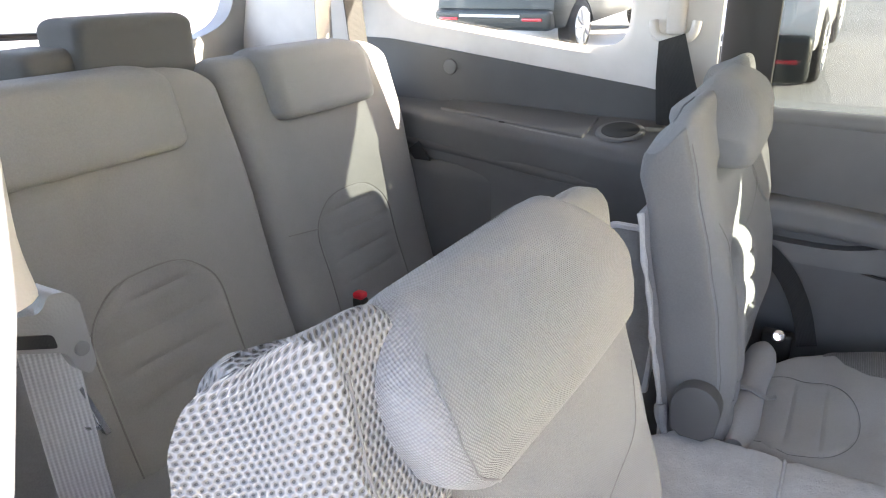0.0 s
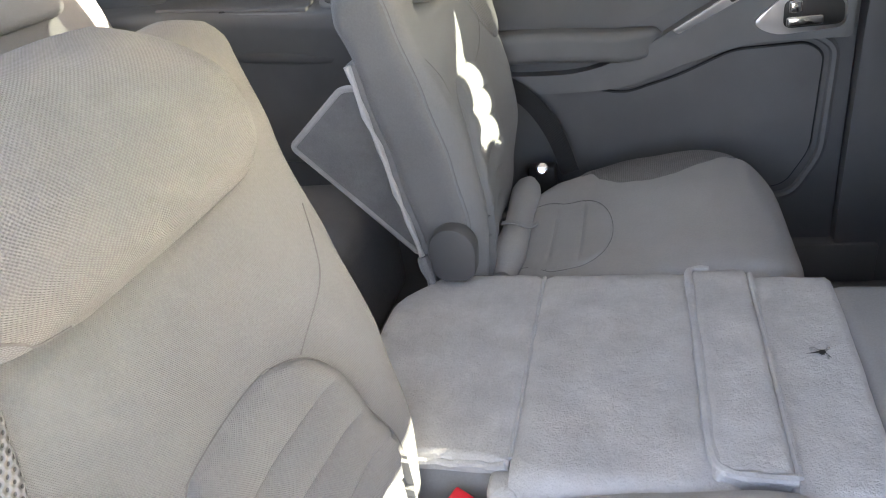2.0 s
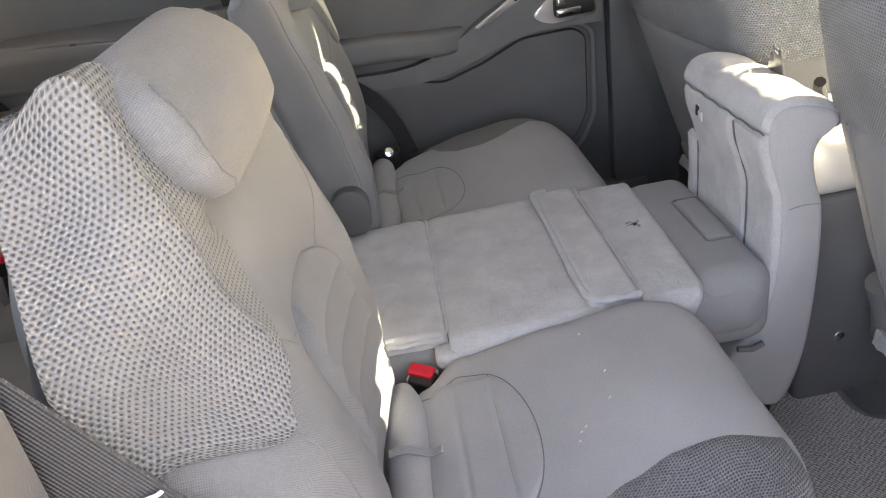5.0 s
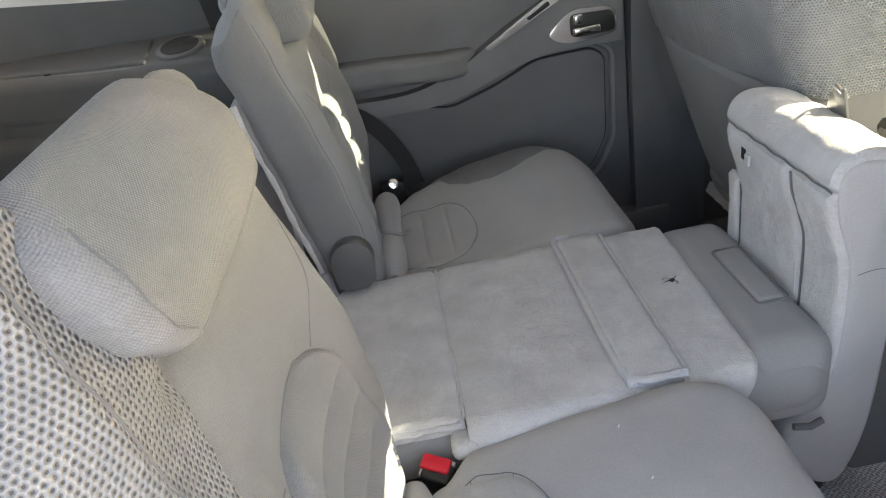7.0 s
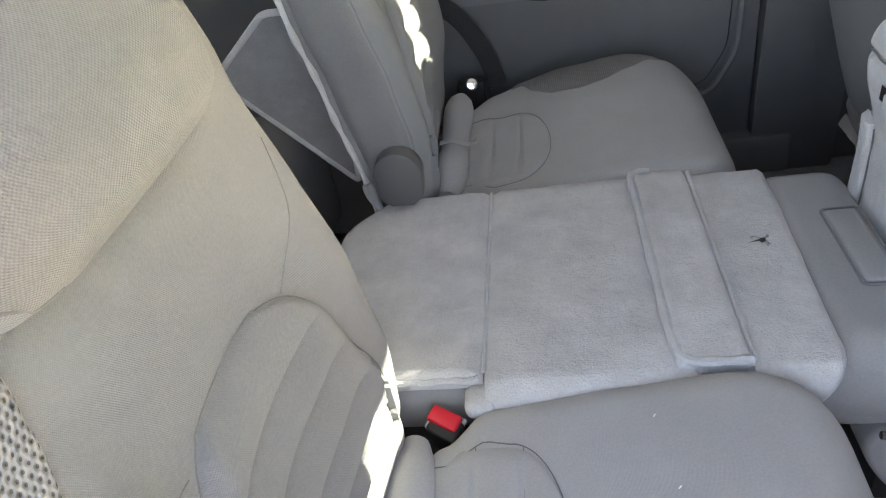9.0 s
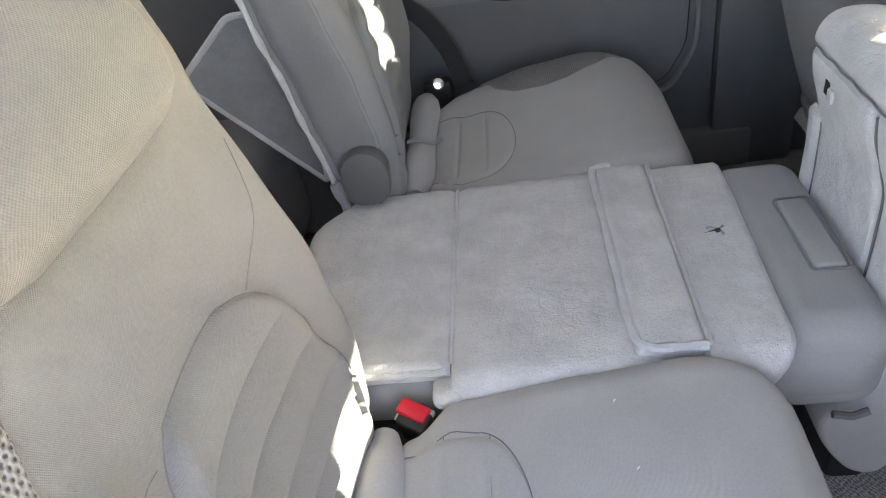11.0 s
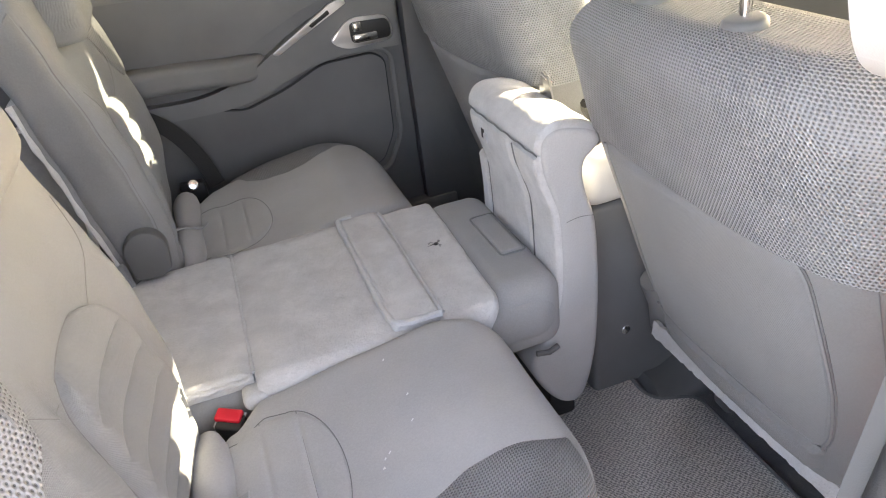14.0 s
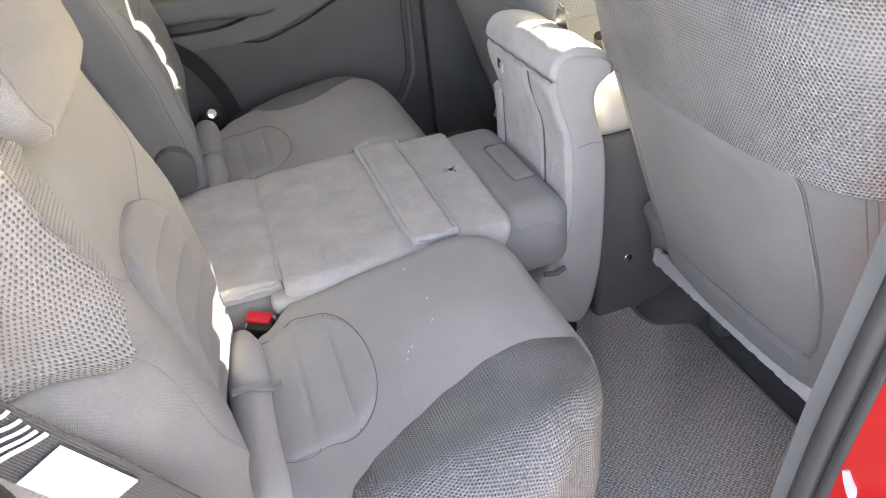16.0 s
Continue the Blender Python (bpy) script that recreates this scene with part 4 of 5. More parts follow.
K_LOW, K_SEAM, K_NOSE, K_STRIP = tip_index(0.530, 0.200), tip_index(0.515, 0.462), tip_index(0.602, 0.454), tip_index(0.539, 0.365)
part("carpet_back", tip_cover(K_LOW, K_SEAM, Y_NEAR + 0.002, -0.073, 0.007), VELOUR, tip, "pale velour on the underside")
part("carpet_back", tip_cover(K_LOW, K_SEAM, -0.071, 0.088, 0.007), VELOUR, tip, "pale velour on the underside")
part("carpet_back", tip_cover(K_LOW, K_STRIP, 0.088, 0.121, 0.010), VELOUR, tip, "pale velour on the underside")
part("carpet_top", tip_cover(K_SEAM, K_NOSE, Y_NEAR + 0.001, 0.090, 0.0065, 0.0025, 36), VELOUR_EDGE, tip, "pale velour top edge")
# Thin dark cords stand in for the shade inside the velour folds.
for y in (-0.072, 0.088):
    ks = range(K_LOW + 2, K_SEAM if y < 0 else K_STRIP)
    part("crease", tube([(tip_ring[k].x - 0.0035, y + 0.0008 * math.sin(k), tip_ring[k].y) for k in ks], 0.0017, 6), SEAM, tip, "dark cord drawn for the shade in the velour fold")
# This cord's dark colour draws the shaded crease under the top edge.
part("top_fold", tube([(tip_ring[K_SEAM].x - 0.0025, Y_NEAR + 0.006 + 0.235 * i / 20, tip_ring[K_SEAM].y + 0.0012 * math.sin(i * 1.7)) for i in range(21)], 0.0011, 6), SEAM_SOFT, tip)
part("side_seam", tube([(0.550 + 0.042 * i / 8, Y_NEAR - 0.0002, 0.352 + 0.003 * math.sin(i / 8 * math.pi)) for i in range(9)], 0.0005, 5), SEAM_SOFT, tip)
part("foot_bracket", box((0.53, YC - 0.10, FLOOR), (0.58, YC + 0.09, 0.05), 0.01), TRIM_BLACK, tip, "black floor bracket")
part("latch", plate(rounded([(-0.046, 0.475), (0.002, 0.475), (-0.004, 0.512), (-0.030, 0.522)], 0.004), 0.594, 0.597, "x", 0.001), STEEL, tip, "small steel latch plate")
part("latch_pin", tube([(0.600, -0.030, 0.508), (0.592, -0.018, 0.524), (0.600, -0.008, 0.518)], 0.003, 7), CHROME, tip)
slit = box((0.5105, 0.030, 0.424), (0.5135, 0.042, 0.440), 0)
part("slit", slit, TRIM_BLACK, tip, "torn slit in the velour")
part("slit_lip", box((0.508, 0.018, 0.420), (0.5125, 0.030, 0.436), 0.002), VELOUR_EDGE, tip)

# ---- centre console ----
con = thing("centre_console", "dark plastic centre console with a pale padded armrest lid", "console", (0.8, YC, FLOOR))
part("body", box((0.630, -0.090, FLOOR), (1.30, 0.080, 0.318), 0.012, 3), TRIM_DARK, con)
part("armrest_lid", box((0.616, -0.100, 0.320), (1.02, 0.092, 0.404), 0.024, 4), LID_GREY, con, "pale grey padded armrest lid")
part("bolt", disc((0.690, -0.091, 0.066), (0, 1, 0), 0.009, 0.006, 0.002, 12), CHROME, con)
part("lever", tube([(0.70, 0.02, 0.40), (0.665, -0.01, 0.452), (0.66, -0.02, 0.462)], 0.008, 8), TRIM_BLACK, con, "black brake lever tip")


lint = bmesh.new()
for k in range(9):
    x, y = 0.14 + 0.22 * random.random(), -0.22 - 0.24 * random.random()
    merge(lint, tube([(x, y, 0.2885), (x + 0.003 * random.random(), y + 0.002, 0.2895), (x + 0.002, y + 0.003 * random.random(), 0.2890)], 0.0006, 5))
whole("lint", lint, LABEL_WHITE, "tiny white lint specks on the near cushion", "lint", "stuff")

# ---- front seats, mirrored ----
def make_front(s):
    base = thing("front_seat", "grey front seat with net cloth top and plain back panel", "car seat", (0.8, YC + s * 0.36, FLOOR), "front seats")

    def tilt(h):
        return 0.742 - 0.27 * (h - 0.02)

    def place(a, n, h):
        return (tilt(h) - n, YC + s * a, h)

    def shape(a, n, h, f):
        n += f * 0.015 * math.exp(-((a - 0.36) / 0.17) ** 4)
        up = step(0.5, 0.70, h)
        h -= up * 0.010 * (step(0.50, 0.60, a) + step(0.18, 0.11, a))
        return a, n, h
    if s < 0:
        inner = lambda h: lerp([(0.05, 0.150), (0.3, 0.116), (0.6, 0.108), (0.66, 0.118)], h)
        outer = lambda h: lerp([(0.05, 0.560), (0.3, 0.605), (0.5, 0.602), (0.6, 0.594), (0.66, 0.574)], h)
        ro, top, edge = 0.078, 0.046, (0.724, 0.96, 0.99, 0.96, 0.886)
    else:
        ro, top, edge = 0.048, 0.032, (0.60, 0.86, 0.87, 0.82, 0.75)
        inner = lambda h: lerp([(0.05, 0.150), (0.3, 0.105), (0.45, 0.076), (0.6, 0.074), (0.66, 0.086)], h)
        outer = lambda h: lerp([(0.05, 0.560), (0.3, 0.605), (0.5, 0.620), (0.6, 0.618), (0.66, 0.606)], h)
    face = lambda h: lerp([(0.05, 0.0), (0.3, 0.012), (0.5, 0.020), (0.6, 0.016), (0.66, 0.008)], h)
    back = Bolster(inner, outer, lambda h: -0.14, face, 0.06, 0.656, r=ro, ri=0.048, rb=0.04, end0=0.03, end1=top, shape=shape, place=place)
    part("backrest", back.mesh(30, 40), CLOTH_FLAT, base)

    def net_shape(a, n, h, f):
        h += 0.012 * f * min(max((0.56 - h) / 0.09, 0), 1) * (1 - step(0.15, 0.45, a))
        a2, n2, h2 = shape(a, n, h, f)
        return a2, n2 + 0.004 * f, h2
    cover = Bolster(lambda h: inner(h) - 0.004, lambda h: outer(h) + 0.004, lambda h: -0.143, face, 0.468, 0.660, r=ro, ri=0.048, rb=0.04, end0=0.004, end1=top + 0.002, shape=net_shape, place=place)
    part("net_cover", cover.mesh(36, 36, 1.5), MESH_FINE, base, "open net cloth over the top of the back")
    panel = back.patch(lambda h: -0.93, lambda h: edge[1], 0.182, 0.475, 0.006, 26, 40, 0.05)
    part("map_panel", panel, BACK_PANEL, base, "plain grey back panel")
    rim = [(-0.93, 0.47), (-0.93, 0.3), (-0.93, 0.20), (-0.9, 0.182), (edge[0], 0.182), (edge[1], 0.20), (edge[2], 0.3), (edge[3], 0.44), (edge[4], 0.475)]
    part("piping", back.seam(rim, 0.0022, 0.002, 90), CLOTH_FLAT, base, "grey piping round the panel")
    # No groove is cut: a dark cord paints its shade beside the piping.
    part("piping_groove", back.seam([(u * 1.022, h) for u, h in rim], 0.0012, 0.0012, 90), SEAM, base)
    band = back.patch(lambda h: -0.98, lambda h: 0.97, 0.128, 0.178, 0.009, 24, 8, 0.04)
    part("band", band, CLOTH_FLAT, base, "smooth band below the panel")
    side_bm = bmesh.new()
    for k in (1.42, 1.50):
        merge(side_bm, back.seam([(k, h) for h in (0.20, 0.30, 0.40, 0.468)], 0.0007, 0.0004, 40))
    part("side_stitching", side_bm, SEAM_SOFT, base, "double row of stitching")
    fr = strap([(tilt(0.104) - 0.014 + 0.0015 * noise.noise((i * 0.9, 1, s)), YC + s * (0.14 + 0.43 * i / 60), 0.106 + 0.004 * noise.noise((i * 0.7, 4, s))) for i in range(61)], (0.3, 0, 1), 0.024, 0.004)
    part("fringe", fr, VELOUR_EDGE, base, "frayed carpet edge")
    part("underframe", box((0.86, YC + s * 0.35 - 0.19, FLOOR + 0.03), (1.1, YC + s * 0.35 + 0.19, 0.10), 0.02), TRIM_BLACK, base)
    part("cushion", box((0.74, YC + s * 0.355 - 0.225, 0.08), (1.22, YC + s * 0.355 + 0.225, 0.24), 0.05, 5), CLOTH_CUSH, base)
    for k, a in enumerate((0.250, 0.396)):
        x = 0.606
        part("post_guide", disc((x, YC + s * a, 0.660), (-0.1, 0, 1), 0.021, 0.016, 0.006), TRIM_MID, base, "grey plastic post guide")
        part("post", tube([(x, YC + s * a, 0.65), (x - 0.004, YC + s * a, 0.76)], 0.006, 10), CHROME, base, "chrome headrest post")
    # The far headrest is out of view, set lower to shut out a sun spot.
    head = Bolster(lambda h: 0.190, lambda h: 0.500, lambda h: -0.045, lambda h: 0.05, 0.700 if s < 0 else 0.670, 0.90, r=0.04, rb=0.04, end0=0.04, end1=0.05, place=lambda a, n, h: (0.625 - n, YC + s * a, h))
    part("headrest", head.mesh(16, 16), CLOTH_FLAT, base)
    for k in (0.2, 0.5):
        part("rail", box((0.80, YC + s * k - 0.02, FLOOR), (1.15, YC + s * k + 0.02, FLOOR + 0.04), 0.008), TRIM_DARK, base)
    bolt_cap = tube([(0.715, YC + s * 0.125, 0.19), (0.735, YC + s * 0.12, 0.14), (0.74, YC + s * 0.122, 0.09)], 0.026, 12)
    part("hinge_cover", bolt_cap, TRIM_GREY, base, "grey hinge cover")
    return base


for side, _ in SIDES:
    make_front(side)

# bracket cover on the floor and the mat cut round it
def foot(u, v):
    """A moulded foot: a ramp that rises to the rail, with a rolled toe."""
    y = -0.172 + 0.150 * v
    x = 0.706 + 0.13 * u + 0.012 * math.sin(v * math.pi)
    crown = math.sin(math.pi * min(max(v, 0), 1)) ** 0.5
    return (x, y, FLOOR + 0.002 + (0.016 + 0.055 * step(0.25, 0.95, u) * (0.4 + 0.6 * step(0.9, 0.3, v))) * crown * min(1, u / 0.08))


bm, _ = surface(foot, [i / 24 for i in range(25)], [i / 20 for i in range(21)])
whole("seat_rail_foot", bm, GLOSS_DARK, "dark glossy moulded foot over the seat rail end", "cover")
mat_outline = rounded([(0.30, -0.62), (0.30, 0.03), (0.688, 0.03), (0.708, -0.055), (0.703, -0.125), (0.716, -0.154), (0.780, -0.178), (0.776, -0.40), (0.776, -0.60)], 0.022)
matt = thing("floor_mat", "grey looped floor mat with a bound edge", "floor mat", (0.55, -0.3, FLOOR))
part("looped_top", plate(mat_outline, FLOOR + 0.001, FLOOR + 0.010, "z", 0.003), FLOOR_MAT, matt)
part("binding", tube([(a, b, FLOOR + 0.008) for a, b in mat_outline], 0.0045, 7, None, True), CARPET_DARK, matt, "dark bound edge")

# ---- far side: door, pillar and rear quarter ----
DY = 0.69
door = thing("rear_door", "closed far rear door with dark grey trim and silver handle plate", "car door", (0.25, DY, FLOOR))
part("panel", box((-0.10, DY, 0.02), (0.579, DY + 0.06, 0.635), 0.008, 2), TRIM_DARK, door)
part("upper_trim", plate(rounded([(-0.10, 0.50), (0.20, 0.475), (0.36, 0.545), (0.56, 0.60), (0.56, 0.632), (-0.10, 0.632)], 0.02), DY - 0.012, DY + 0.004, "y", 0.006), TRIM_DARK, door)
part("sill_roll", tube([(-0.10, DY + 0.005, 0.632), (0.2, DY + 0.002, 0.628), (0.57, DY, 0.622)], 0.018, 10), TRIM_MID, door)
arm = Bolster(lambda h: 0.415, lambda h: 0.470, lambda h: 0.0, lambda h: lerp([(-0.10, 0.060), (0.18, 0.055), (0.26, 0.02)], h), -0.10, 0.26, r=0.016, rb=0.004, end0=0.01, end1=0.02, place=lambda a, n, h: (h, DY - n, a + 0.02 * step(0.3, 0.0, h)))
part("armrest", arm.mesh(8, 16), TRIM_MID, door, "grey ledge armrest")
sweep_top = spline([(-0.10, 0.415, 0), (0.10, 0.405, 0), (0.22, 0.440, 0), (0.33, 0.500, 0), (0.44, 0.545, 0), (0.565, 0.565, 0)], 30)
sweep_low = spline([(0.565, 0.430, 0), (0.50, 0.432, 0), (0.40, 0.432, 0), (0.31, 0.410, 0), (0.20, 0.375, 0), (0.10, 0.368, 0), (-0.10, 0.375, 0)], 30)
part("sweep", plate([(p.x, p.y) for p in sweep_top + sweep_low], DY - 0.030, DY + 0.004, "y", 0.008), TRIM_MID, door, "raised sweeping grip moulding")
part("silver_strip", plate(rounded([(0.275, 0.468), (0.285, 0.462), (0.455, 0.545), (0.448, 0.557), (0.42, 0.550)], 0.004), DY - 0.036, DY - 0.026, "y", 0.003), SILVER, door, "satin silver grip strip")
part("switch", plate(rounded([(0.365, 0.513), (0.37, 0.508), (0.415, 0.530), (0.412, 0.538)], 0.002), DY - 0.040, DY - 0.030, "y", 0.0015), TRIM_BLACK, door, "black window switch")
hp = rounded([(0.400, 0.468), (0.455, 0.512), (0.545, 0.505), (0.552, 0.450), (0.44, 0.445)], 0.022, 6)
plate_ob = part("handle_plate", plate(hp, DY - 0.037, DY - 0.027, "y", 0.003), SILVER, door, "satin silver handle surround")
part("cup", plate(rounded([(0.452, 0.456), (0.452, 0.503), (0.542, 0.498), (0.546, 0.456)], 0.014), DY - 0.0395, DY - 0.034, "y", 0.001), TRIM_BLACK, plate_ob)
part("lever", box((0.455, DY - 0.052, 0.460), (0.512, DY - 0.040, 0.477), 0.005, 3), CHROME, plate_ob, "chrome pull lever")
part("lock_knob", box((0.458, DY - 0.050, 0.482), (0.478, DY - 0.040, 0.502), 0.004, 3), CHROME, plate_ob, "chrome lock knob")
pocket = [(-0.09, 0.375), (0.06, 0.380), (0.19, 0.350), (0.29, 0.378), (0.38, 0.416), (0.500, 0.418), (0.526, 0.398), (0.520, 0.220), (0.482, 0.150), (0.30, 0.125), (-0.09, 0.115)]
part("pocket_panel", plate(rounded(pocket, 0.022, 6), DY - 0.008, DY + 0.004, "y", 0.005), TRIM_DARK, door, "smooth lower panel")
part("pocket_groove", tube([(a, DY - 0.003, b) for a, b in rounded(pocket, 0.022, 6)], 0.0042, 6, None, True), TRIM_BLACK, door)
border = [(-0.09, 0.392), (0.06, 0.396), (0.19, 0.366), (0.29, 0.394), (0.38, 0.433), (0.510, 0.435), (0.546, 0.410), (0.541, 0.210), (0.498, 0.128), (0.30, 0.103), (-0.09, 0.095)]
part("ridge", tube([(a, DY - 0.004, b) for a, b in rounded(border, 0.026, 6)], 0.008, 7, None, True), TRIM_MID, door)
whole("window_1", box((-0.06, DY + 0.05, 0.61), (0.60, DY + 0.054, 1.11), 0), PANE_DOOR, "far door window, tinted dark to dim the third-row sun", "window", "structure")

bp = plate(rounded([(0.580, FLOOR), (0.745, FLOOR), (0.745, 0.40), (0.745, 0.60), (0.725, 0.72), (0.69, 1.10), (0.565, 1.10), (0.572, 0.72), (0.583, 0.60), (0.582, 0.40)], 0.01), DY - 0.02, DY + 0.09, "y", 0.006)
# The unseen upper part leans in to narrow the sun on the far seat.
for v in bp.verts:
    v.co.y -= 0.032 * step(0.50, 0.68, v.co.z)
whole("pillar_far", bp, TRIM_DARK, "dark grey trimmed door pillar", "pillar", "structure")
fd = thing("front_door", "closed far front door, dark grey, in shade", "car door", (1.0, DY, FLOOR))
part("panel", box((0.68, DY, FLOOR), (1.75, DY + 0.07, 0.64), 0.012), TRIM_DARK, fd)
part("armrest", plate([(0.72, 0.25), (1.32, 0.39), (1.32, 0.45), (0.72, 0.31)], 0.60, DY + 0.004, "y", 0.012), TRIM_DARK, fd)
part("switch_bezel", plate([(1.07, 0.388), (1.25, 0.430), (1.25, 0.437), (1.07, 0.395)], 0.605, 0.672, "y", 0.003), SILVER, fd, "satin silver switch bezel")
for k in range(4):
    x = 1.085 + 0.040 * k
    z = 0.396 + 0.2333 * (x - 1.085)
    part("switch", plate([(x, z), (x + 0.032, z + 0.0075), (x + 0.032, z + 0.0145), (x, z + 0.007)], 0.618, 0.660, "y", 0.002), TRIM_BLACK, fd, "black window switch")
# Outer skin out of view, added to seal light leaks round the far door.
whole("wall_far", box((-1.35, 0.815, -0.20), (1.75, 0.835, 0.60), 0.008), BODY_RED, "unseen red painted outer side of the car, closing light leaks", "wall", "structure")
whole("sill_far", box((-0.25, DY - 0.03, FLOOR), (0.66, DY + 0.06, 0.025), 0.01), TRIM_DARK, "dark plastic sill trim", "sill", "structure")

# belt anchor and webbing beside the far seat
an = thing("belt_anchor", "seat belt anchor with shiny bolt beside the far seat", "seat belt", (0.03, 0.6, FLOOR))
part("bracket", box((0.005, 0.595, 0.16), (0.06, 0.625, 0.245), 0.006, 3), TRIM_BLACK, an)
part("bolt", disc((0.035, 0.592, 0.245), (0.2, -1, 0.5), 0.013, 0.012, 0.004, 14), CHROME, an, "shiny bolt head")
wl = spline([(0.085, 0.625, 0.22), (0.06, 0.628, 0.30), (0.015, 0.632, 0.37), (-0.06, 0.640, 0.42), (-0.15, 0.645, 0.45)], 24)
part("webbing", strap(wl, (0.6, 0.1, 0.8), 0.034, 0.0012), BELT_DARK, an)
part("post", box((0.01, 0.60, FLOOR), (0.055, 0.625, 0.17), 0.004), TRIM_BLACK, an)

# rear quarter: cream upper with window, dark lower with shelf
qp = ring_panel((-0.95, -0.145, 0.666, 1.12), (-0.86, -0.312, 0.738, 1.04), 7.0, 0.661, 0.676)
for v in qp.verts:
    v.co.z += 0.13 * (-0.33 - v.co.x) * min(max((1.12 - v.co.z) / 0.36, 0), 1)
whole("quarter_trim_far", qp, TRIM_CREAM, "cream quarter panel trim round the rear side window", "panel", "structure")
whole("window_2", box((-0.88, 0.693, 0.73), (-0.30, 0.697, 1.06), 0), PANE_REAR, "clear rear quarter window", "window", "structure")
fr = box((-0.150, 0.715, 0.58), (-0.054, 0.728, 1.12), 0.008)
whole("door_frame_far", fr, TRIM_BLACK, "black rear edge of the door window frame", "frame", "structure")

qt = thing("quarter_shelf", "dark grey lower quarter trim with a lidded box and cup holder", "trim", (-0.5, 0.64, FLOOR))
bm = plate(rounded([(-1.30, FLOOR), (-0.10, FLOOR), (-0.10, 0.60), (-0.16, 0.652), (-0.26, 0.675), (-0.86, 0.751), (-1.30, 0.76)], 0.02), 0.656, 0.735, "y", 0.006)
for v in bm.verts:
    v.co.y += 0.065 * step(0.55, 0.50, v.co.z)
part("upper_wall", bm, TRIM_QUARTER, qt)
def shelf_z(x):
    return lerp([(-1.0, 0.614), (-0.71, 0.603), (-0.35, 0.585), (-0.12, 0.575)], x)


def shelf_edge(x):
    return lerp([(-1.0, 0.630), (-0.78, 0.605), (-0.5, 0.553), (-0.23, 0.505), (-0.12, 0.497)], x)


shelf = Bolster(shelf_edge, lambda h: 0.770, lambda h: 0.30, shelf_z, -1.0, -0.12, r=0.022, rb=0.01, end0=0.01, end1=0.02, place=lambda a, n, h: (h, a, n + 0.22 * max(a - shelf_edge(h), 0)))
part("shelf", shelf.mesh(14, 26), TRIM_SHELF, qt, "dark grey shelf")
part("lower_wall", box((-1.0, 0.560, FLOOR), (-0.13, 0.68, 0.50), 0.03, 4), TRIM_QUARTER, qt)
part("moulding", tube([(x, shelf_edge(x) + 0.008, shelf_z(x) - 0.075) for x in (-0.98, -0.7, -0.5, -0.35, -0.14)], 0.012, 9), TRIM_QUARTER, qt)
lidb = Bolster(lambda h: shelf_edge(h) + 0.022, lambda h: shelf_edge(h) + 0.118, lambda h: shelf_z(h) - 0.012, lambda h: shelf_z(h) + 0.0045, -0.705, -0.352, r=0.004, rb=0.002, end0=0.004, end1=0.004, place=lambda a, n, h: (h, a, n + 0.22 * max(a - shelf_edge(h), 0)))
lid = part("box_lid", lidb.mesh(8, 10), TRIM_SHELF, qt, "hinged box lid")
part("lid_latch", box((-0.545, shelf_edge(-0.53) + 0.022, shelf_z(-0.53)), (-0.513, shelf_edge(-0.53) + 0.042, shelf_z(-0.53) + 0.0085), 0.003), TRIM_BLACK, lid)
part("lid_edge", tube([(x, shelf_edge(x) + 0.020, shelf_z(x) + 0.001) for x in (-0.705, -0.53, -0.352)], 0.0028, 6), TRIM_GREY, lid)
part("cup_ring", disc((-0.292, 0.590, 0.5985), (0, -0.22, 1), 0.046, 0.012, 0.004, 32), TRIM_MID, qt, "round cup holder rim")
part("cup_well", disc((-0.292, 0.589, 0.6035), (0, -0.22, 1), 0.036, 0.004, 0.001, 32), TRIM_BLACK, qt)
part("speaker", disc((-0.70, 0.655, 0.695), (0, 1, 0), 0.017, 0.006, 0.003, 24), TRIM_DARK, qt)

# belt of the far seat on its pillar
fb = thing("far_belt", "dark seat belt webbing hanging from a cream pillar guide", "seat belt", (-0.22, 0.65, 0.6))
part("guide", tube(spline([(-0.262, 0.648, 0.800), (-0.255, 0.644, 0.776), (-0.235, 0.642, 0.768), (-0.205, 0.642, 0.768), (-0.188, 0.644, 0.778), (-0.184, 0.648, 0.800)], 24), 0.0085, 10), TRIM_CREAM, fb, "cream belt guide")
part("height_slider", box((-0.238, 0.640, 0.775), (-0.205, 0.668, 0.90), 0.008, 3), TRIM_CREAM, fb)
part("webbing", strap([(-0.222, 0.638, 0.772), (-0.222, 0.640, 0.70), (-0.215, 0.642, 0.62), (-0.20, 0.645, 0.50)], (1, 0, 0), 0.050, 0.0012), BELT_DARK, fb)
part("webbing", strap([(-0.222, 0.632, 0.772), (-0.195, 0.626, 0.69), (-0.16, 0.620, 0.60)], (1, 0, 0.2), 0.047, 0.0012), BELT_DARK, fb)

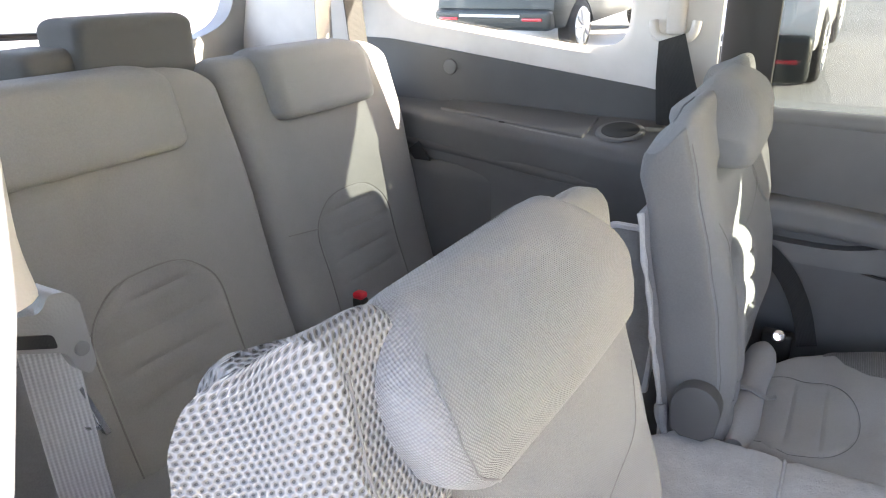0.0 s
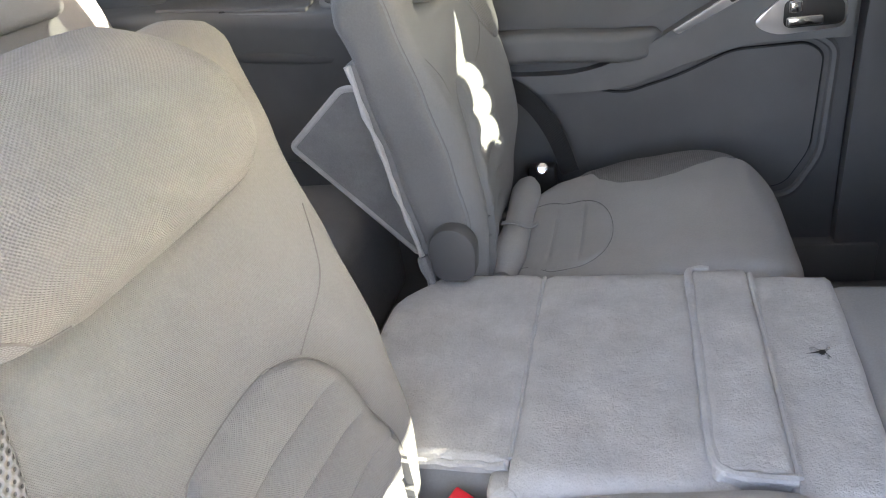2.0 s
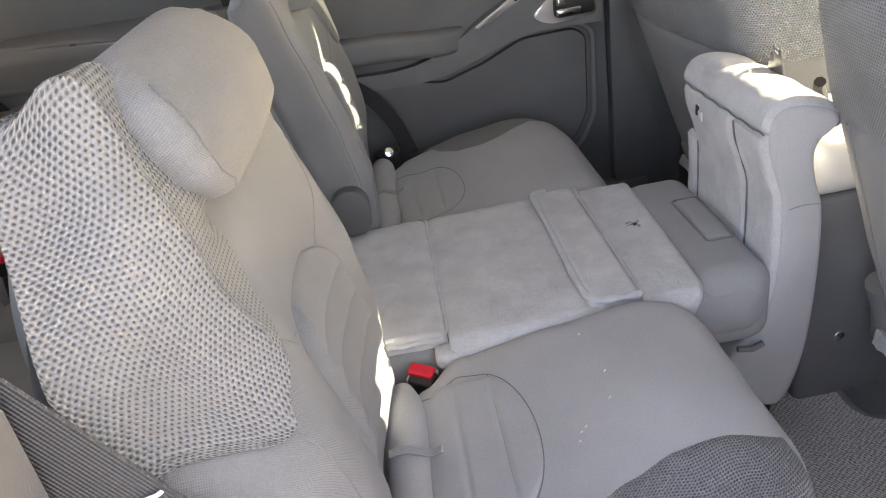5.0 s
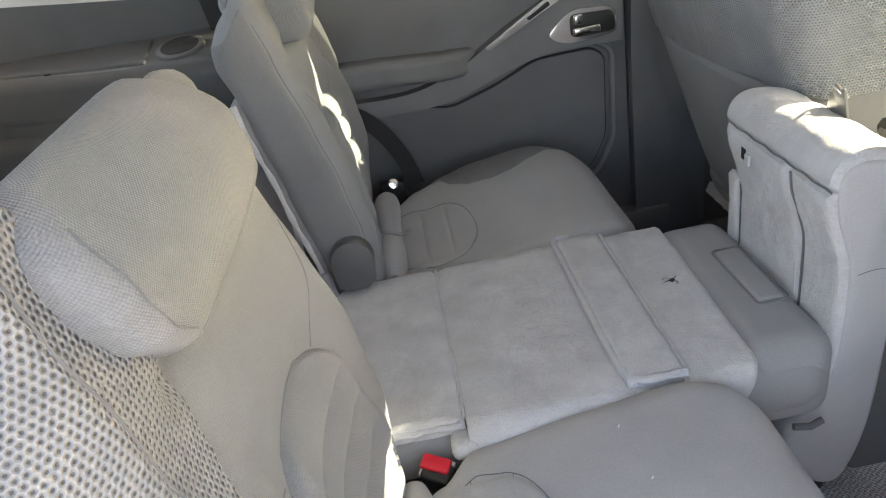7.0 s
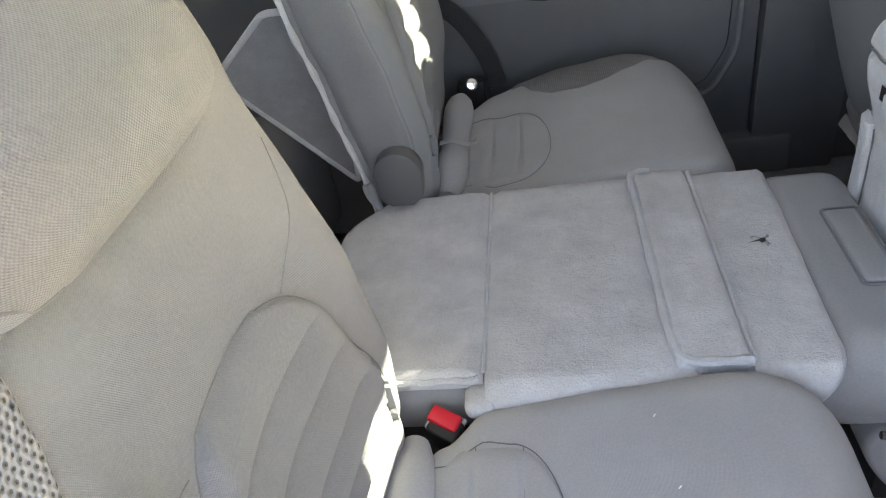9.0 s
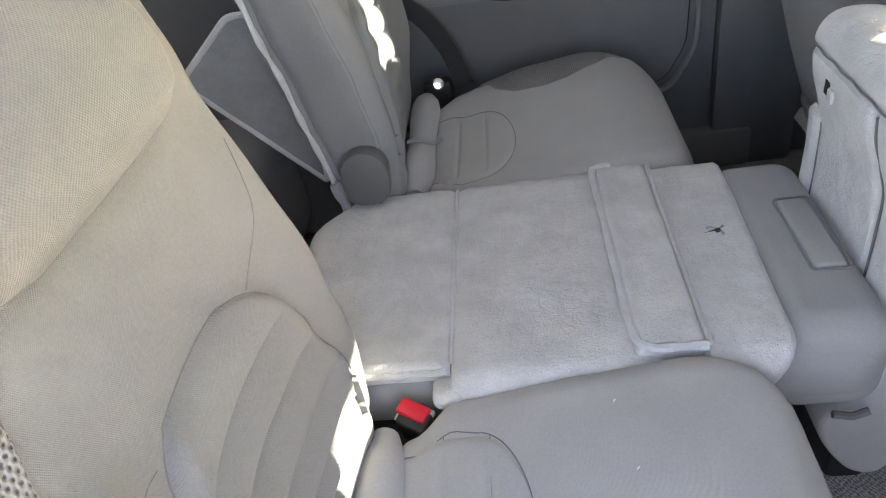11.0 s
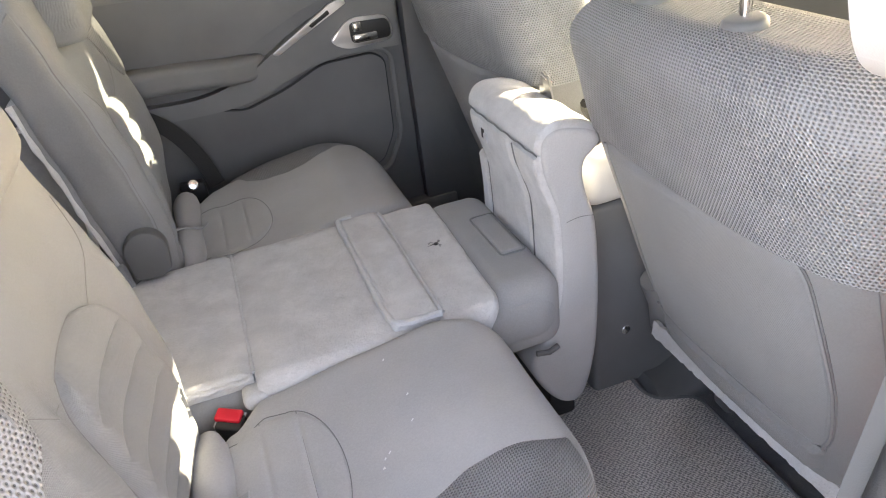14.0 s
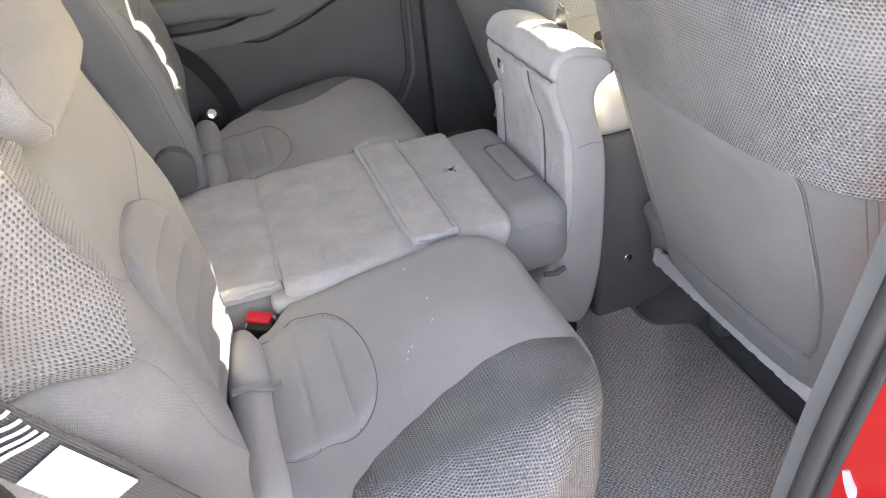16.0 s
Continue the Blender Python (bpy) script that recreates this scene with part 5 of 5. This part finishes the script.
# ---- third row ----
def make_third(y0, y1, py0, py1, c, lean0=0.0, lean1=0.0):
    base = thing("rear_bench_seat", "grey cloth third-row seat with quilted inset, partly in sun", "car seat", (-0.6, (y0 + y1) / 2, FLOOR), "third row seats")

    def place(a, n, h):
        return (n - 0.26 * (h - 0.30), a, h)
    back = Bolster(lambda h: y0 + lean0 * (0.76 - h), lambda h: y1 + lean1 * (0.76 - h), lambda h: -0.80, lambda h: lerp([(0.2, -0.688), (0.4, -0.695), (0.6, -0.692), (0.78, -0.705)], h), 0.20, 0.758, r=0.03, rb=0.03, end0=0.02, end1=0.03,
                   shape=lambda a, n, h, f: (a, n + f * 0.004 * noise.noise((a * 8, h * 8, 3)), h - 0.012 * step(y1 - 0.08, y1, a)), place=place)
    part("backrest", back.mesh(26, 34), CLOTH, base)
    pill = Bolster(lambda h: py0, lambda h: py1, lambda h: -0.78, lambda h: -0.668, 0.650, 0.768, r=0.025, rb=0.02, end0=0.02, end1=0.03, place=place)
    part("headrest", pill.mesh(18, 14), CLOTH, base, "grey headrest pillow")

    def arch(h, side):
        t = max(0.0, 0.505 - h) / 0.08
        w = math.sqrt(max(1 - max(1 - t, 0) ** 2, 0)) if t < 1 else 1.0
        return back.u_of(c + side * 0.115 * w, h)

    def ribs(h):
        return sum(0.004 * math.exp(-((h - z) / 0.005) ** 2) for z in (0.47, 0.425, 0.38, 0.335))
    part("lumbar_inset", back.patch(lambda h: arch(h, -1), lambda h: arch(h, 1), 0.22, 0.5045, 0.006, 22, 60, 0.15, ribs), CLOTH, base, "arched quilted inset")
    bm = back.seam([(arch(h, -1), h) for h in (0.24, 0.36, 0.44, 0.48, 0.50)] + [(arch(h, 1), h) for h in (0.50, 0.48, 0.44, 0.36, 0.24)], 0.0014, 0.0, 70)
    merge(bm, back.seam([(-1, 0.46), (arch(0.45, -1), 0.45)], 0.0014, 0.0004, 10))
    part("seams", bm, SEAM, base)
    cush = Bolster(lambda h: y0, lambda h: y1, lambda h: FLOOR + 0.05, lambda h: 0.245, -0.70, -0.27, r=0.03, rb=0.02, end0=0.02, end1=0.05, place=lambda a, n, h: (h, a, n))
    part("cushion", cush.mesh(18, 16), CLOTH_FLAT, base)
    part("plinth", box((-0.68, y0 + 0.03, FLOOR), (-0.34, y1 - 0.03, FLOOR + 0.06), 0.01), TRIM_BLACK, base)
    return base


make_third(0.108, 0.588, 0.185, 0.470, 0.323, 0.0, -0.05)
make_third(-0.52, 0.101, -0.50, -0.012, -0.143, 0.0, 0.0)
tb = thing("third_row_buckle", "small belt buckle with red button on the third row", "seat belt buckle", (-0.665, 0.215, 0.24))
part("stalk", tube([(-0.665, 0.215, 0.235), (-0.658, 0.215, 0.28), (-0.648, 0.214, 0.325)], 0.007, 8), TRIM_BLACK, tb)
part("housing", box((-0.660, 0.204, 0.300), (-0.636, 0.226, 0.330), 0.005, 3), TRIM_BLACK, tb)
part("button", box((-0.659, 0.205, 0.328), (-0.637, 0.225, 0.341), 0.004, 3), RED_BUTTON, tb)
bt = thing("third_row_belt", "grey lap belt lying beside the third row seat", "seat belt", (-0.6, 0.56, 0.3))
part("webbing", strap(spline([(-0.755, 0.582, 0.53), (-0.675, 0.580, 0.42), (-0.58, 0.570, 0.31), (-0.53, 0.556, 0.255)], 16), (0.8, 0, 0.5), 0.034, 0.0012), BELT_DARK, bt)
part("tongue", box((-0.60, 0.545, 0.315), (-0.575, 0.572, 0.335), 0.003), CHROME, bt)

# loose headrests behind the third row
def make_head(x, y, z, w, turn, h=0.13):
    base = thing("headrest", "dark grey headrest standing up behind the third row", "headrest", (x, y, z), "headrests at the back")
    hd = Bolster(lambda q: -w / 2, lambda q: w / 2, lambda q: -0.055, lambda q: 0.055, 0.0, h, r=0.018, rb=0.016, end0=0.02, end1=0.020, place=lambda a, n, q: Matrix.Rotation(radians(turn), 3, "Z") @ Vector((n, a, q)) + Vector((x, y, z)))
    part("pad", hd.mesh(14, 10), CLOTH_DARK, base)
    for k in (-0.05, 0.05):
        part("post", tube([Matrix.Rotation(radians(turn), 3, "Z") @ Vector((0, k, 0.02)) + Vector((x, y, z)), Matrix.Rotation(radians(turn), 3, "Z") @ Vector((0, k, -0.10)) + Vector((x, y, z))], 0.006, 8), CHROME, base)


make_head(-0.945, 0.022, 0.705, 0.215, 0)
make_head(-0.96, -0.12, 0.675, 0.13, 15, 0.12)
whole("parcel_shelf", box((-1.30, -0.66, 0.58), (-0.90, 0.66, 0.66), 0.02), TRIM_DARK, "dark load cover behind the third row", "shelf", "structure")

# ---- rear end and roof ----
rear = ring_panel((-0.74, 0.74, 0.60, 1.16), (-0.62, 0.62, 0.735, 1.09), 5.0, 0.0, 0.06)
for v in rear.verts:
    x, y, z = v.co
    v.co = (-1.32 - y - 0.25 * (0.7 - z), x, z)
whole("tailgate", rear, TRIM_GREY, "grey inner frame of the tailgate window", "tailgate", "structure")
whole("wall_rear", box((-1.40, -0.74, FLOOR - 0.1), (-1.31, 0.74, 0.62), 0.01), TRIM_DARK, "dark tailgate trim", "wall", "structure")
wp = thing("rear_wiper", "thin black wiper on the tailgate glass", "wiper", (-1.42, -0.2, 0.75))
part("arm", tube([(-1.40, -0.45, 0.765), (-1.405, -0.1, 0.790), (-1.41, 0.25, 0.775)], 0.008, 7), TRIM_BLACK, wp)
part("pivot", box((-1.41, -0.50, 0.70), (-1.37, -0.44, 0.78), 0.008), TRIM_BLACK, wp)
for s in (1, -1):
    bm = box((-1.33, s * 0.70 - 0.05, 0.6), (-0.93, s * 0.70 + 0.05, 1.16), 0.02)
    whole("pillar_rear", bm, TRIM_CREAM, "cream rear corner pillar trim", "pillar", "structure")
db = thing("third_row_shoulder_belt", "dark shoulder belt hanging on the rear pillar", "seat belt", (-0.93, 0.55, 0.75))
part("webbing", strap([(-0.925, 0.60, 1.02), (-0.90, 0.575, 0.86), (-0.865, 0.55, 0.72)], (0.3, 1, 0), 0.047, 0.0012), BELT_DARK, db)
part("webbing", strap([(-0.93, 0.52, 1.05), (-0.93, 0.515, 0.9), (-0.93, 0.51, 0.66)], (0.1, 1, 0), 0.047, 0.0012), BELT_GREY, db)
part("guide", box((-0.945, 0.49, 1.00), (-0.90, 0.645, 1.06), 0.01), TRIM_CREAM, db)

# The front header is out of view; its drop trims sun on the near seat.
def roof_at(u, v):
    """The headliner: level over the cabin, curving down to the windscreen header, which is furthest forward in the middle."""
    y = -0.66 + 1.32 * v
    front = 1.36 - 0.20 * (abs(y) / 0.66) ** 2.0
    x = -1.40 + (front + 1.40) * u
    return (x, y, 1.135 - 0.232 * max(0.0, (x - 0.95) / 0.41) ** 1.4 - 0.02 * (abs(y) / 0.66) ** 4)


roof, _ = surface(roof_at, [i / 60 for i in range(61)], [i / 24 for i in range(25)])
top = [f for f in roof.faces]
up = bmesh.ops.extrude_face_region(roof, geom=top)["geom"]
for v in up:
    if isinstance(v, bmesh.types.BMVert):
        v.co.z += 0.04
whole("ceiling", roof, HEADLINER, "cream cloth headliner", "ceiling", "structure")
# The far rail, unseen, hangs lower to cap the far seat's sun patch.
for y0, y1, low in ((0.62, 0.705, 0.99), (-0.74, -0.62, 1.10)):
    whole("roof_rail", box((-1.40, y0, low), (1.3, y1, 1.18), 0.02), TRIM_CREAM, "cream trim along the roof edge", "trim", "structure")
whole("wall_front", box((1.75, -0.76, G + 0.2), (1.85, 0.76, 0.66), 0.02), TRIM_DARK, "plain dashboard wall that closes the front", "wall", "structure")
whole("dashboard", box((1.30, -0.72, 0.30), (1.80, 0.74, 0.58), 0.06, 4), TRIM_DARK, "dark plain dashboard", "dashboard", "structure")
for s in (1, -1):
    a = tube([(1.12, s * 0.66, 1.12), (1.75, s * 0.70, 0.66)], 0.045, 8)
    whole("pillar_front", a, TRIM_CREAM, "cream windscreen pillar trim", "pillar", "structure")

def screen_at(u, v):
    """The windscreen, from the roof's front edge down to the dashboard."""
    x, y, z = roof_at(1.0, v)
    return (x + (1.78 - x) * u, y, z + (0.60 - z) * u)


wsc, _ = surface(screen_at, [i / 6 for i in range(7)], [i / 16 for i in range(17)])
whole("windscreen", wsc, SCREEN, "tinted windscreen glass", "windscreen", "structure")
whole("window_3", box((0.70, DY + 0.05, 0.62), (1.72, DY + 0.054, 1.11), 0), PANE, "clear far front door window", "window", "structure")
whole("window_4", box((-0.88, -0.746, 0.73), (-0.30, -0.742, 1.06), 0), PANE_REAR, "tinted near quarter window", "window", "structure")

# ---- near side: door opening, pillars, sill ----
npil = thing("near_pillar", "red painted door pillar with a rubber seal and chipped paint", "pillar", (0.52, -0.70, FLOOR), kind="structure")
edge_line = [(0.492, 0.15), (0.508, 0.30), (0.532, 0.44), (0.548, 0.55), (0.548, 0.75), (0.53, 1.10)]
out = [(x, z) for x, z in edge_line] + [(0.66, 1.10), (0.66, -0.1), (0.47, -0.1)]
part("painted_flange", plate(out, -0.765, -0.718, "y", 0.004), BODY_RED, npil, "red painted pillar flange")
part("inner_trim", plate([(x + 0.014, z) for x, z in edge_line if z < 0.80] + [(0.62, 0.75), (0.62, -0.06), (0.48, -0.06)], -0.690, -0.655, "y", 0.01), TRIM_MID, npil, "grey pillar trim")
part("upper_trim", plate(rounded([(0.470, 1.10), (0.512, 0.730), (0.522, 0.700), (0.532, 0.684), (0.550, 0.672), (0.62, 0.665), (0.61, 1.10)], 0.012), -0.652, -0.600, "y", 0.012), TRIM_CREAM, npil, "cream upper pillar trim")
part("seal", tube(spline([(x + 0.010, -0.690, z) for x, z in edge_line], 24), 0.013, 12), RUBBER, npil, "grey rubber door seal")
part("seal_lip", tube(spline([(x + 0.009, -0.712, z) for x, z in edge_line], 24), 0.010, 10), RUBBER, npil)
part("chip", plate(rounded([(-0.721, 0.298), (-0.725, 0.301), (-0.731, 0.295), (-0.738, 0.290), (-0.740, 0.280), (-0.735, 0.274), (-0.730, 0.280), (-0.725, 0.288)], 0.003), 0.5045, 0.516, "x", 0), PRIMER, npil, "bare filler where the paint chipped")
whole("sill_near", box((-0.20, -0.78, -0.16), (0.55, -0.66, -0.005), 0.02), BODY_RED, "red painted door sill", "sill", "structure")
whole("sill_trim_near", box((-0.18, -0.70, -0.07), (0.46, -0.62, 0.012), 0.01), TRIM_MID, "grey sill trim plate", "sill", "structure")
whole("sill_near_front", box((0.66, -0.78, -0.16), (1.75, -0.66, 0.02), 0.02), BODY_RED, "red painted front door sill", "sill", "structure")

# Unseen front door and window, added to stop light flooding in on this side.
nd = thing("front_door", "unseen closed near front door with dark grey trim", "car door", (1.0, -0.70, FLOOR))
part("panel", box((0.68, -0.77, FLOOR - 0.05), (1.75, -0.70, 0.64), 0.012), TRIM_DARK, nd)
part("skin", box((0.68, -0.80, FLOOR - 0.05), (1.75, -0.774, 0.64), 0.012), BODY_RED, nd, "red painted outer skin")
whole("window_5", box((0.70, -0.744, 0.62), (1.72, -0.740, 1.11), 0), PANE, "clear near front door window", "window", "structure")
# Open door out of view, added to block sky light and ground bounce.
od = thing("rear_door", "unseen near rear door swung wide open, red outside, dark trim inside", "car door", (0.66, -0.82, FLOOR))
SWING = Matrix.Translation((0.66, -0.82, 0)) @ Matrix.Rotation(radians(-62), 4, "Z")
for name, lo, hi, m in (("trim_panel", (0.0, -0.055, 0.0), (0.80, 0.0, 0.63), TRIM_DARK), ("skin", (0.0, 0.004, -0.05), (0.82, 0.05, 0.63), BODY_RED), ("window_frame", (0.0, -0.03, 1.02), (0.74, 0.02, 1.06), TRIM_BLACK), ("window_post", (0.0, -0.03, 0.634), (0.05, 0.02, 1.016), TRIM_BLACK), ("pane", (0.054, -0.004, 0.634), (0.72, 0.0, 1.016), PANE)):
    b = box(lo, hi, 0.008 if name != "pane" else 0)
    b.transform(SWING)
    part(name, b, m, od)

qn = ring_panel((-0.95, -0.30, 0.655, 1.12), (-0.86, -0.42, 0.748, 1.04), 5.0, 0.665, 0.69)
for v in qn.verts:
    v.co.y = -v.co.y
whole("quarter_trim_near", qn, TRIM_CREAM, "cream quarter panel trim on the near side", "panel", "structure")
whole("wall_near", plate(rounded([(-1.30, FLOOR), (-0.12, FLOOR), (-0.20, 0.30), (-0.125, 0.50), (-0.115, 0.66), (-0.28, 0.70), (-0.86, 0.735), (-1.30, 0.74)], 0.02), -0.735, -0.66, "y", 0.006), TRIM_DARK, "dark lower quarter trim on the near side", "wall", "structure")

whole("pillar_near_rear", plate([(-0.74, 0.62), (-0.645, 0.64), (-0.630, 0.716), (-0.613, 0.783), (-0.605, 0.847), (-0.594, 0.889), (-0.56, 1.10), (-0.74, 1.10)], -0.31, -0.155, "x", 0.006), TRIM_CREAM, "cream rear door pillar trim", "pillar", "structure")
ng = thing("near_belt_guide", "grey seat belt guide with hanging webbing beside the near seat", "seat belt", (-0.25, -0.57, 0.72))
part("arm", tube(spline([(-0.240, -0.585, 0.900), (-0.238, -0.580, 0.830), (-0.236, -0.581, 0.780), (-0.236, -0.576, 0.750)], 14), lambda t: 0.016 - 0.004 * t, 12), TRIM_CREAM, ng, "cream swivel arm")
gl = rounded([(-0.592, 0.744), (-0.560, 0.734), (-0.554, 0.743), (-0.544, 0.740), (-0.539, 0.733), (-0.537, 0.695), (-0.541, 0.690), (-0.548, 0.696), (-0.551, 0.708), (-0.592, 0.727)], 0.004)
frame_part = part("frame", plate(gl, -0.272, -0.245, "x", 0.004), TRIM_GREY, ng, "grey plastic belt guide")
part("slot", plate(rounded([(-0.588, 0.7345), (-0.557, 0.7215), (-0.556, 0.7135), (-0.588, 0.7275)], 0.002), -0.2448, -0.2435, "x", 0.0003), TRIM_BLACK, frame_part, "dark belt slot")
part("button", disc((-0.2445, -0.5435, 0.707), (1, 0, 0), 0.0042, 0.003, 0.001, 16), TRIM_MID, frame_part)
part("webbing", strap(spline([(-0.258, -0.555, 0.716), (-0.258, -0.554, 0.66), (-0.256, -0.553, 0.60), (-0.25, -0.545, 0.40), (-0.24, -0.548, 0.2), (-0.24, -0.57, FLOOR + 0.02)], 20), (0.55, 0.8, 0.0), 0.027, 0.0012), BELT_GREY, ng)
tongue = part("tongue", plate([(-0.547, 0.682), (-0.5445, 0.683), (-0.534, 0.646), (-0.538, 0.646)], -0.254, -0.250, "x", 0.0008), CHROME, ng, "steel belt tongue")
part("crossbar", plate([(-0.548, 0.658), (-0.540, 0.653), (-0.5395, 0.6505), (-0.548, 0.6555)], -0.255, -0.2505, "x", 0.0005), CHROME, tongue)

nb = thing("near_belt", "grey seat belt with a white label beside the near seat", "seat belt", (-0.22, -0.6, 0.5))
part("webbing", strap(spline([(-0.165, -0.655, 0.70), (-0.135, -0.652, 0.64), (-0.085, -0.652, 0.55), (-0.040, -0.650, 0.47), (0.0, -0.646, 0.38), (0.02, -0.642, 0.25)], 24), (0.75, 0.0, 0.65), 0.046, 0.0012), BELT_MID, nb, "grey webbing")
part("label", strap([(-0.072, -0.6555, 0.524), (-0.044, -0.6545, 0.476)], (0.80, 0.0, 0.60), 0.036, 0.0006), LABEL_WHITE, nb, "white sewn label")

for x0, z0, x1, z1, w in ((-0.084, 0.5625, -0.070, 0.5685, 0.0024), (-0.087, 0.5545, -0.067, 0.5600, 0.0024), (-0.089, 0.5475, -0.065, 0.5540, 0.0022), (-0.091, 0.5405, -0.063, 0.5490, 0.0024), (-0.093, 0.5340, -0.059, 0.5450, 0.0030)):
    bend = [(x0 + (x1 - x0) * k / 8, -0.6557, z0 + (z1 - z0) * k / 8 + 0.0005 * math.sin(k * 0.8)) for k in range(9)]
    part("print", strap(bend, (-0.35, 0.0, 0.94), w, 0.0005), LABEL_WHITE, nb, "wavy white printed bar")

# ---- outside: parked cars seen through the far windows ----
def make_car(x, y, turn, cabin_mat, body_mat, bumper_mat, name, label, bumper=(0.40, 0.66), glow=0.54, lamp=0.87):
    gz = ground_z(y)
    base = thing(name, label, "car", (x, y, gz), "parked cars")
    m = Matrix.Rotation(radians(turn), 4, "Z") @ Matrix.Rotation(-math.atan(SLOPE), 4, "Y")

    def put(bm):
        bm.transform(Matrix.Translation((x, y, gz)) @ m)
        return bm
    lower = [(-2.2, 0.42), (-2.28, 0.62), (-2.22, 0.95), (2.0, 0.98), (2.2, 0.85), (2.25, 0.45), (1.85, 0.36), (1.78, 0.62), (1.55, 0.78), (1.25, 0.78), (1.02, 0.62), (0.95, 0.34), (-0.95, 0.34), (-1.02, 0.62), (-1.25, 0.78), (-1.55, 0.78), (-1.78, 0.62), (-1.85, 0.38)]
    part("body", put(plate(lower, -0.88, 0.88, "y", 0.05)), body_mat, base)
    up = [(-2.2, 0.93), (-1.95, 1.45), (-1.5, 1.70), (0.3, 1.70), (1.0, 1.40), (1.35, 0.98)]
    part("cabin", put(plate(up, -0.76, 0.76, "y", 0.06)), cabin_mat, base)
    for sgn in (1, -1):
        for x0, x1 in ((-1.85, -1.2), (-1.1, -0.25), (-0.15, 0.7)):
            part("side_window", put(plate(rounded([(x0, 1.05), (x1 + 0.05, 1.05), (x1 - 0.15 * (x1 > 0), 1.52), (x0 + 0.1, 1.55)], 0.05), sgn * 0.755, sgn * 0.772, "y", 0.003)), CAR_GLASS, base)
        part("tail_lamp", put(box((-2.31, sgn * 0.70 - 0.10, lamp - 0.07), (-2.10, sgn * 0.70 + 0.19, lamp + 0.07), 0.03)), LAMP_RED, base, "red tail lamp")
        part("reflector", put(box((-2.40, sgn * 0.62 - 0.14, glow - 0.02), (-2.30, sgn * 0.62 + 0.14, glow + 0.02), 0.01)), LAMP_RED, base, "red bumper reflector")
        for wx in (-1.4, 1.4):
            wheel = part("wheel", put(disc((wx, sgn * 0.80, 0.36), (0, 1, 0), 0.36, 0.22, 0.05, 36)), TYRE, base)
            rimb = disc((wx, sgn * 0.905, 0.36), (0, 1, 0), 0.25, 0.03, 0.01, 30)
            for k in range(10):
                a = k * math.pi / 5
                c, s2 = math.cos(a), math.sin(a)
                merge(rimb, tube([(wx, sgn * 0.925, 0.36), (wx + 0.24 * c, sgn * 0.922, 0.36 + 0.24 * s2)], 0.018, 6))
            part("rim", put(rimb), SILVER, wheel, "bright alloy rim")
    part("bumper", put(box((-2.38, -0.86, bumper[0]), (-2.15, 0.86, bumper[1]), 0.06, 4)), bumper_mat, base)
    part("trim_strip", put(box((-2.40, -0.45, bumper[1] - 0.10), (-2.36, 0.45, bumper[1] - 0.06), 0.01)), SILVER, base)
    part("tow_hook", put(box((-2.36, -0.06, bumper[0] - 0.06), (-2.24, 0.06, bumper[0] + 0.02), 0.02)), TRIM_BLACK, base)
    return base


make_car(-4.20, 10.4, 88, CAR_GLASS, BODY_DARK, BODY_DARK, "parked_suv", "dark green sport utility car parked on pale concrete")
make_car(-1.22, 9.2, 90, BODY_WHITE, BODY_WHITE, BODY_DARK, "parked_wagon", "white car with dark rear bumper parked on pale concrete", (0.14, 0.58), 0.35, 1.12)
# Added wall out of view: holds back low light on faces turned to the near side.
whole("unseen_side_wall", box((-9, -3.7, G - 0.1), (9, -3.5, G + 1.4), 0.02), KERB, "unseen plain low concrete wall, added to cut side light", "wall", "structure")
whole("kerb", box((-30, 22.0, ground_z(22) - 0.05), (40, 22.3, ground_z(22) + 0.14), 0.03), KERB, "pale concrete kerb", "kerb", "structure")
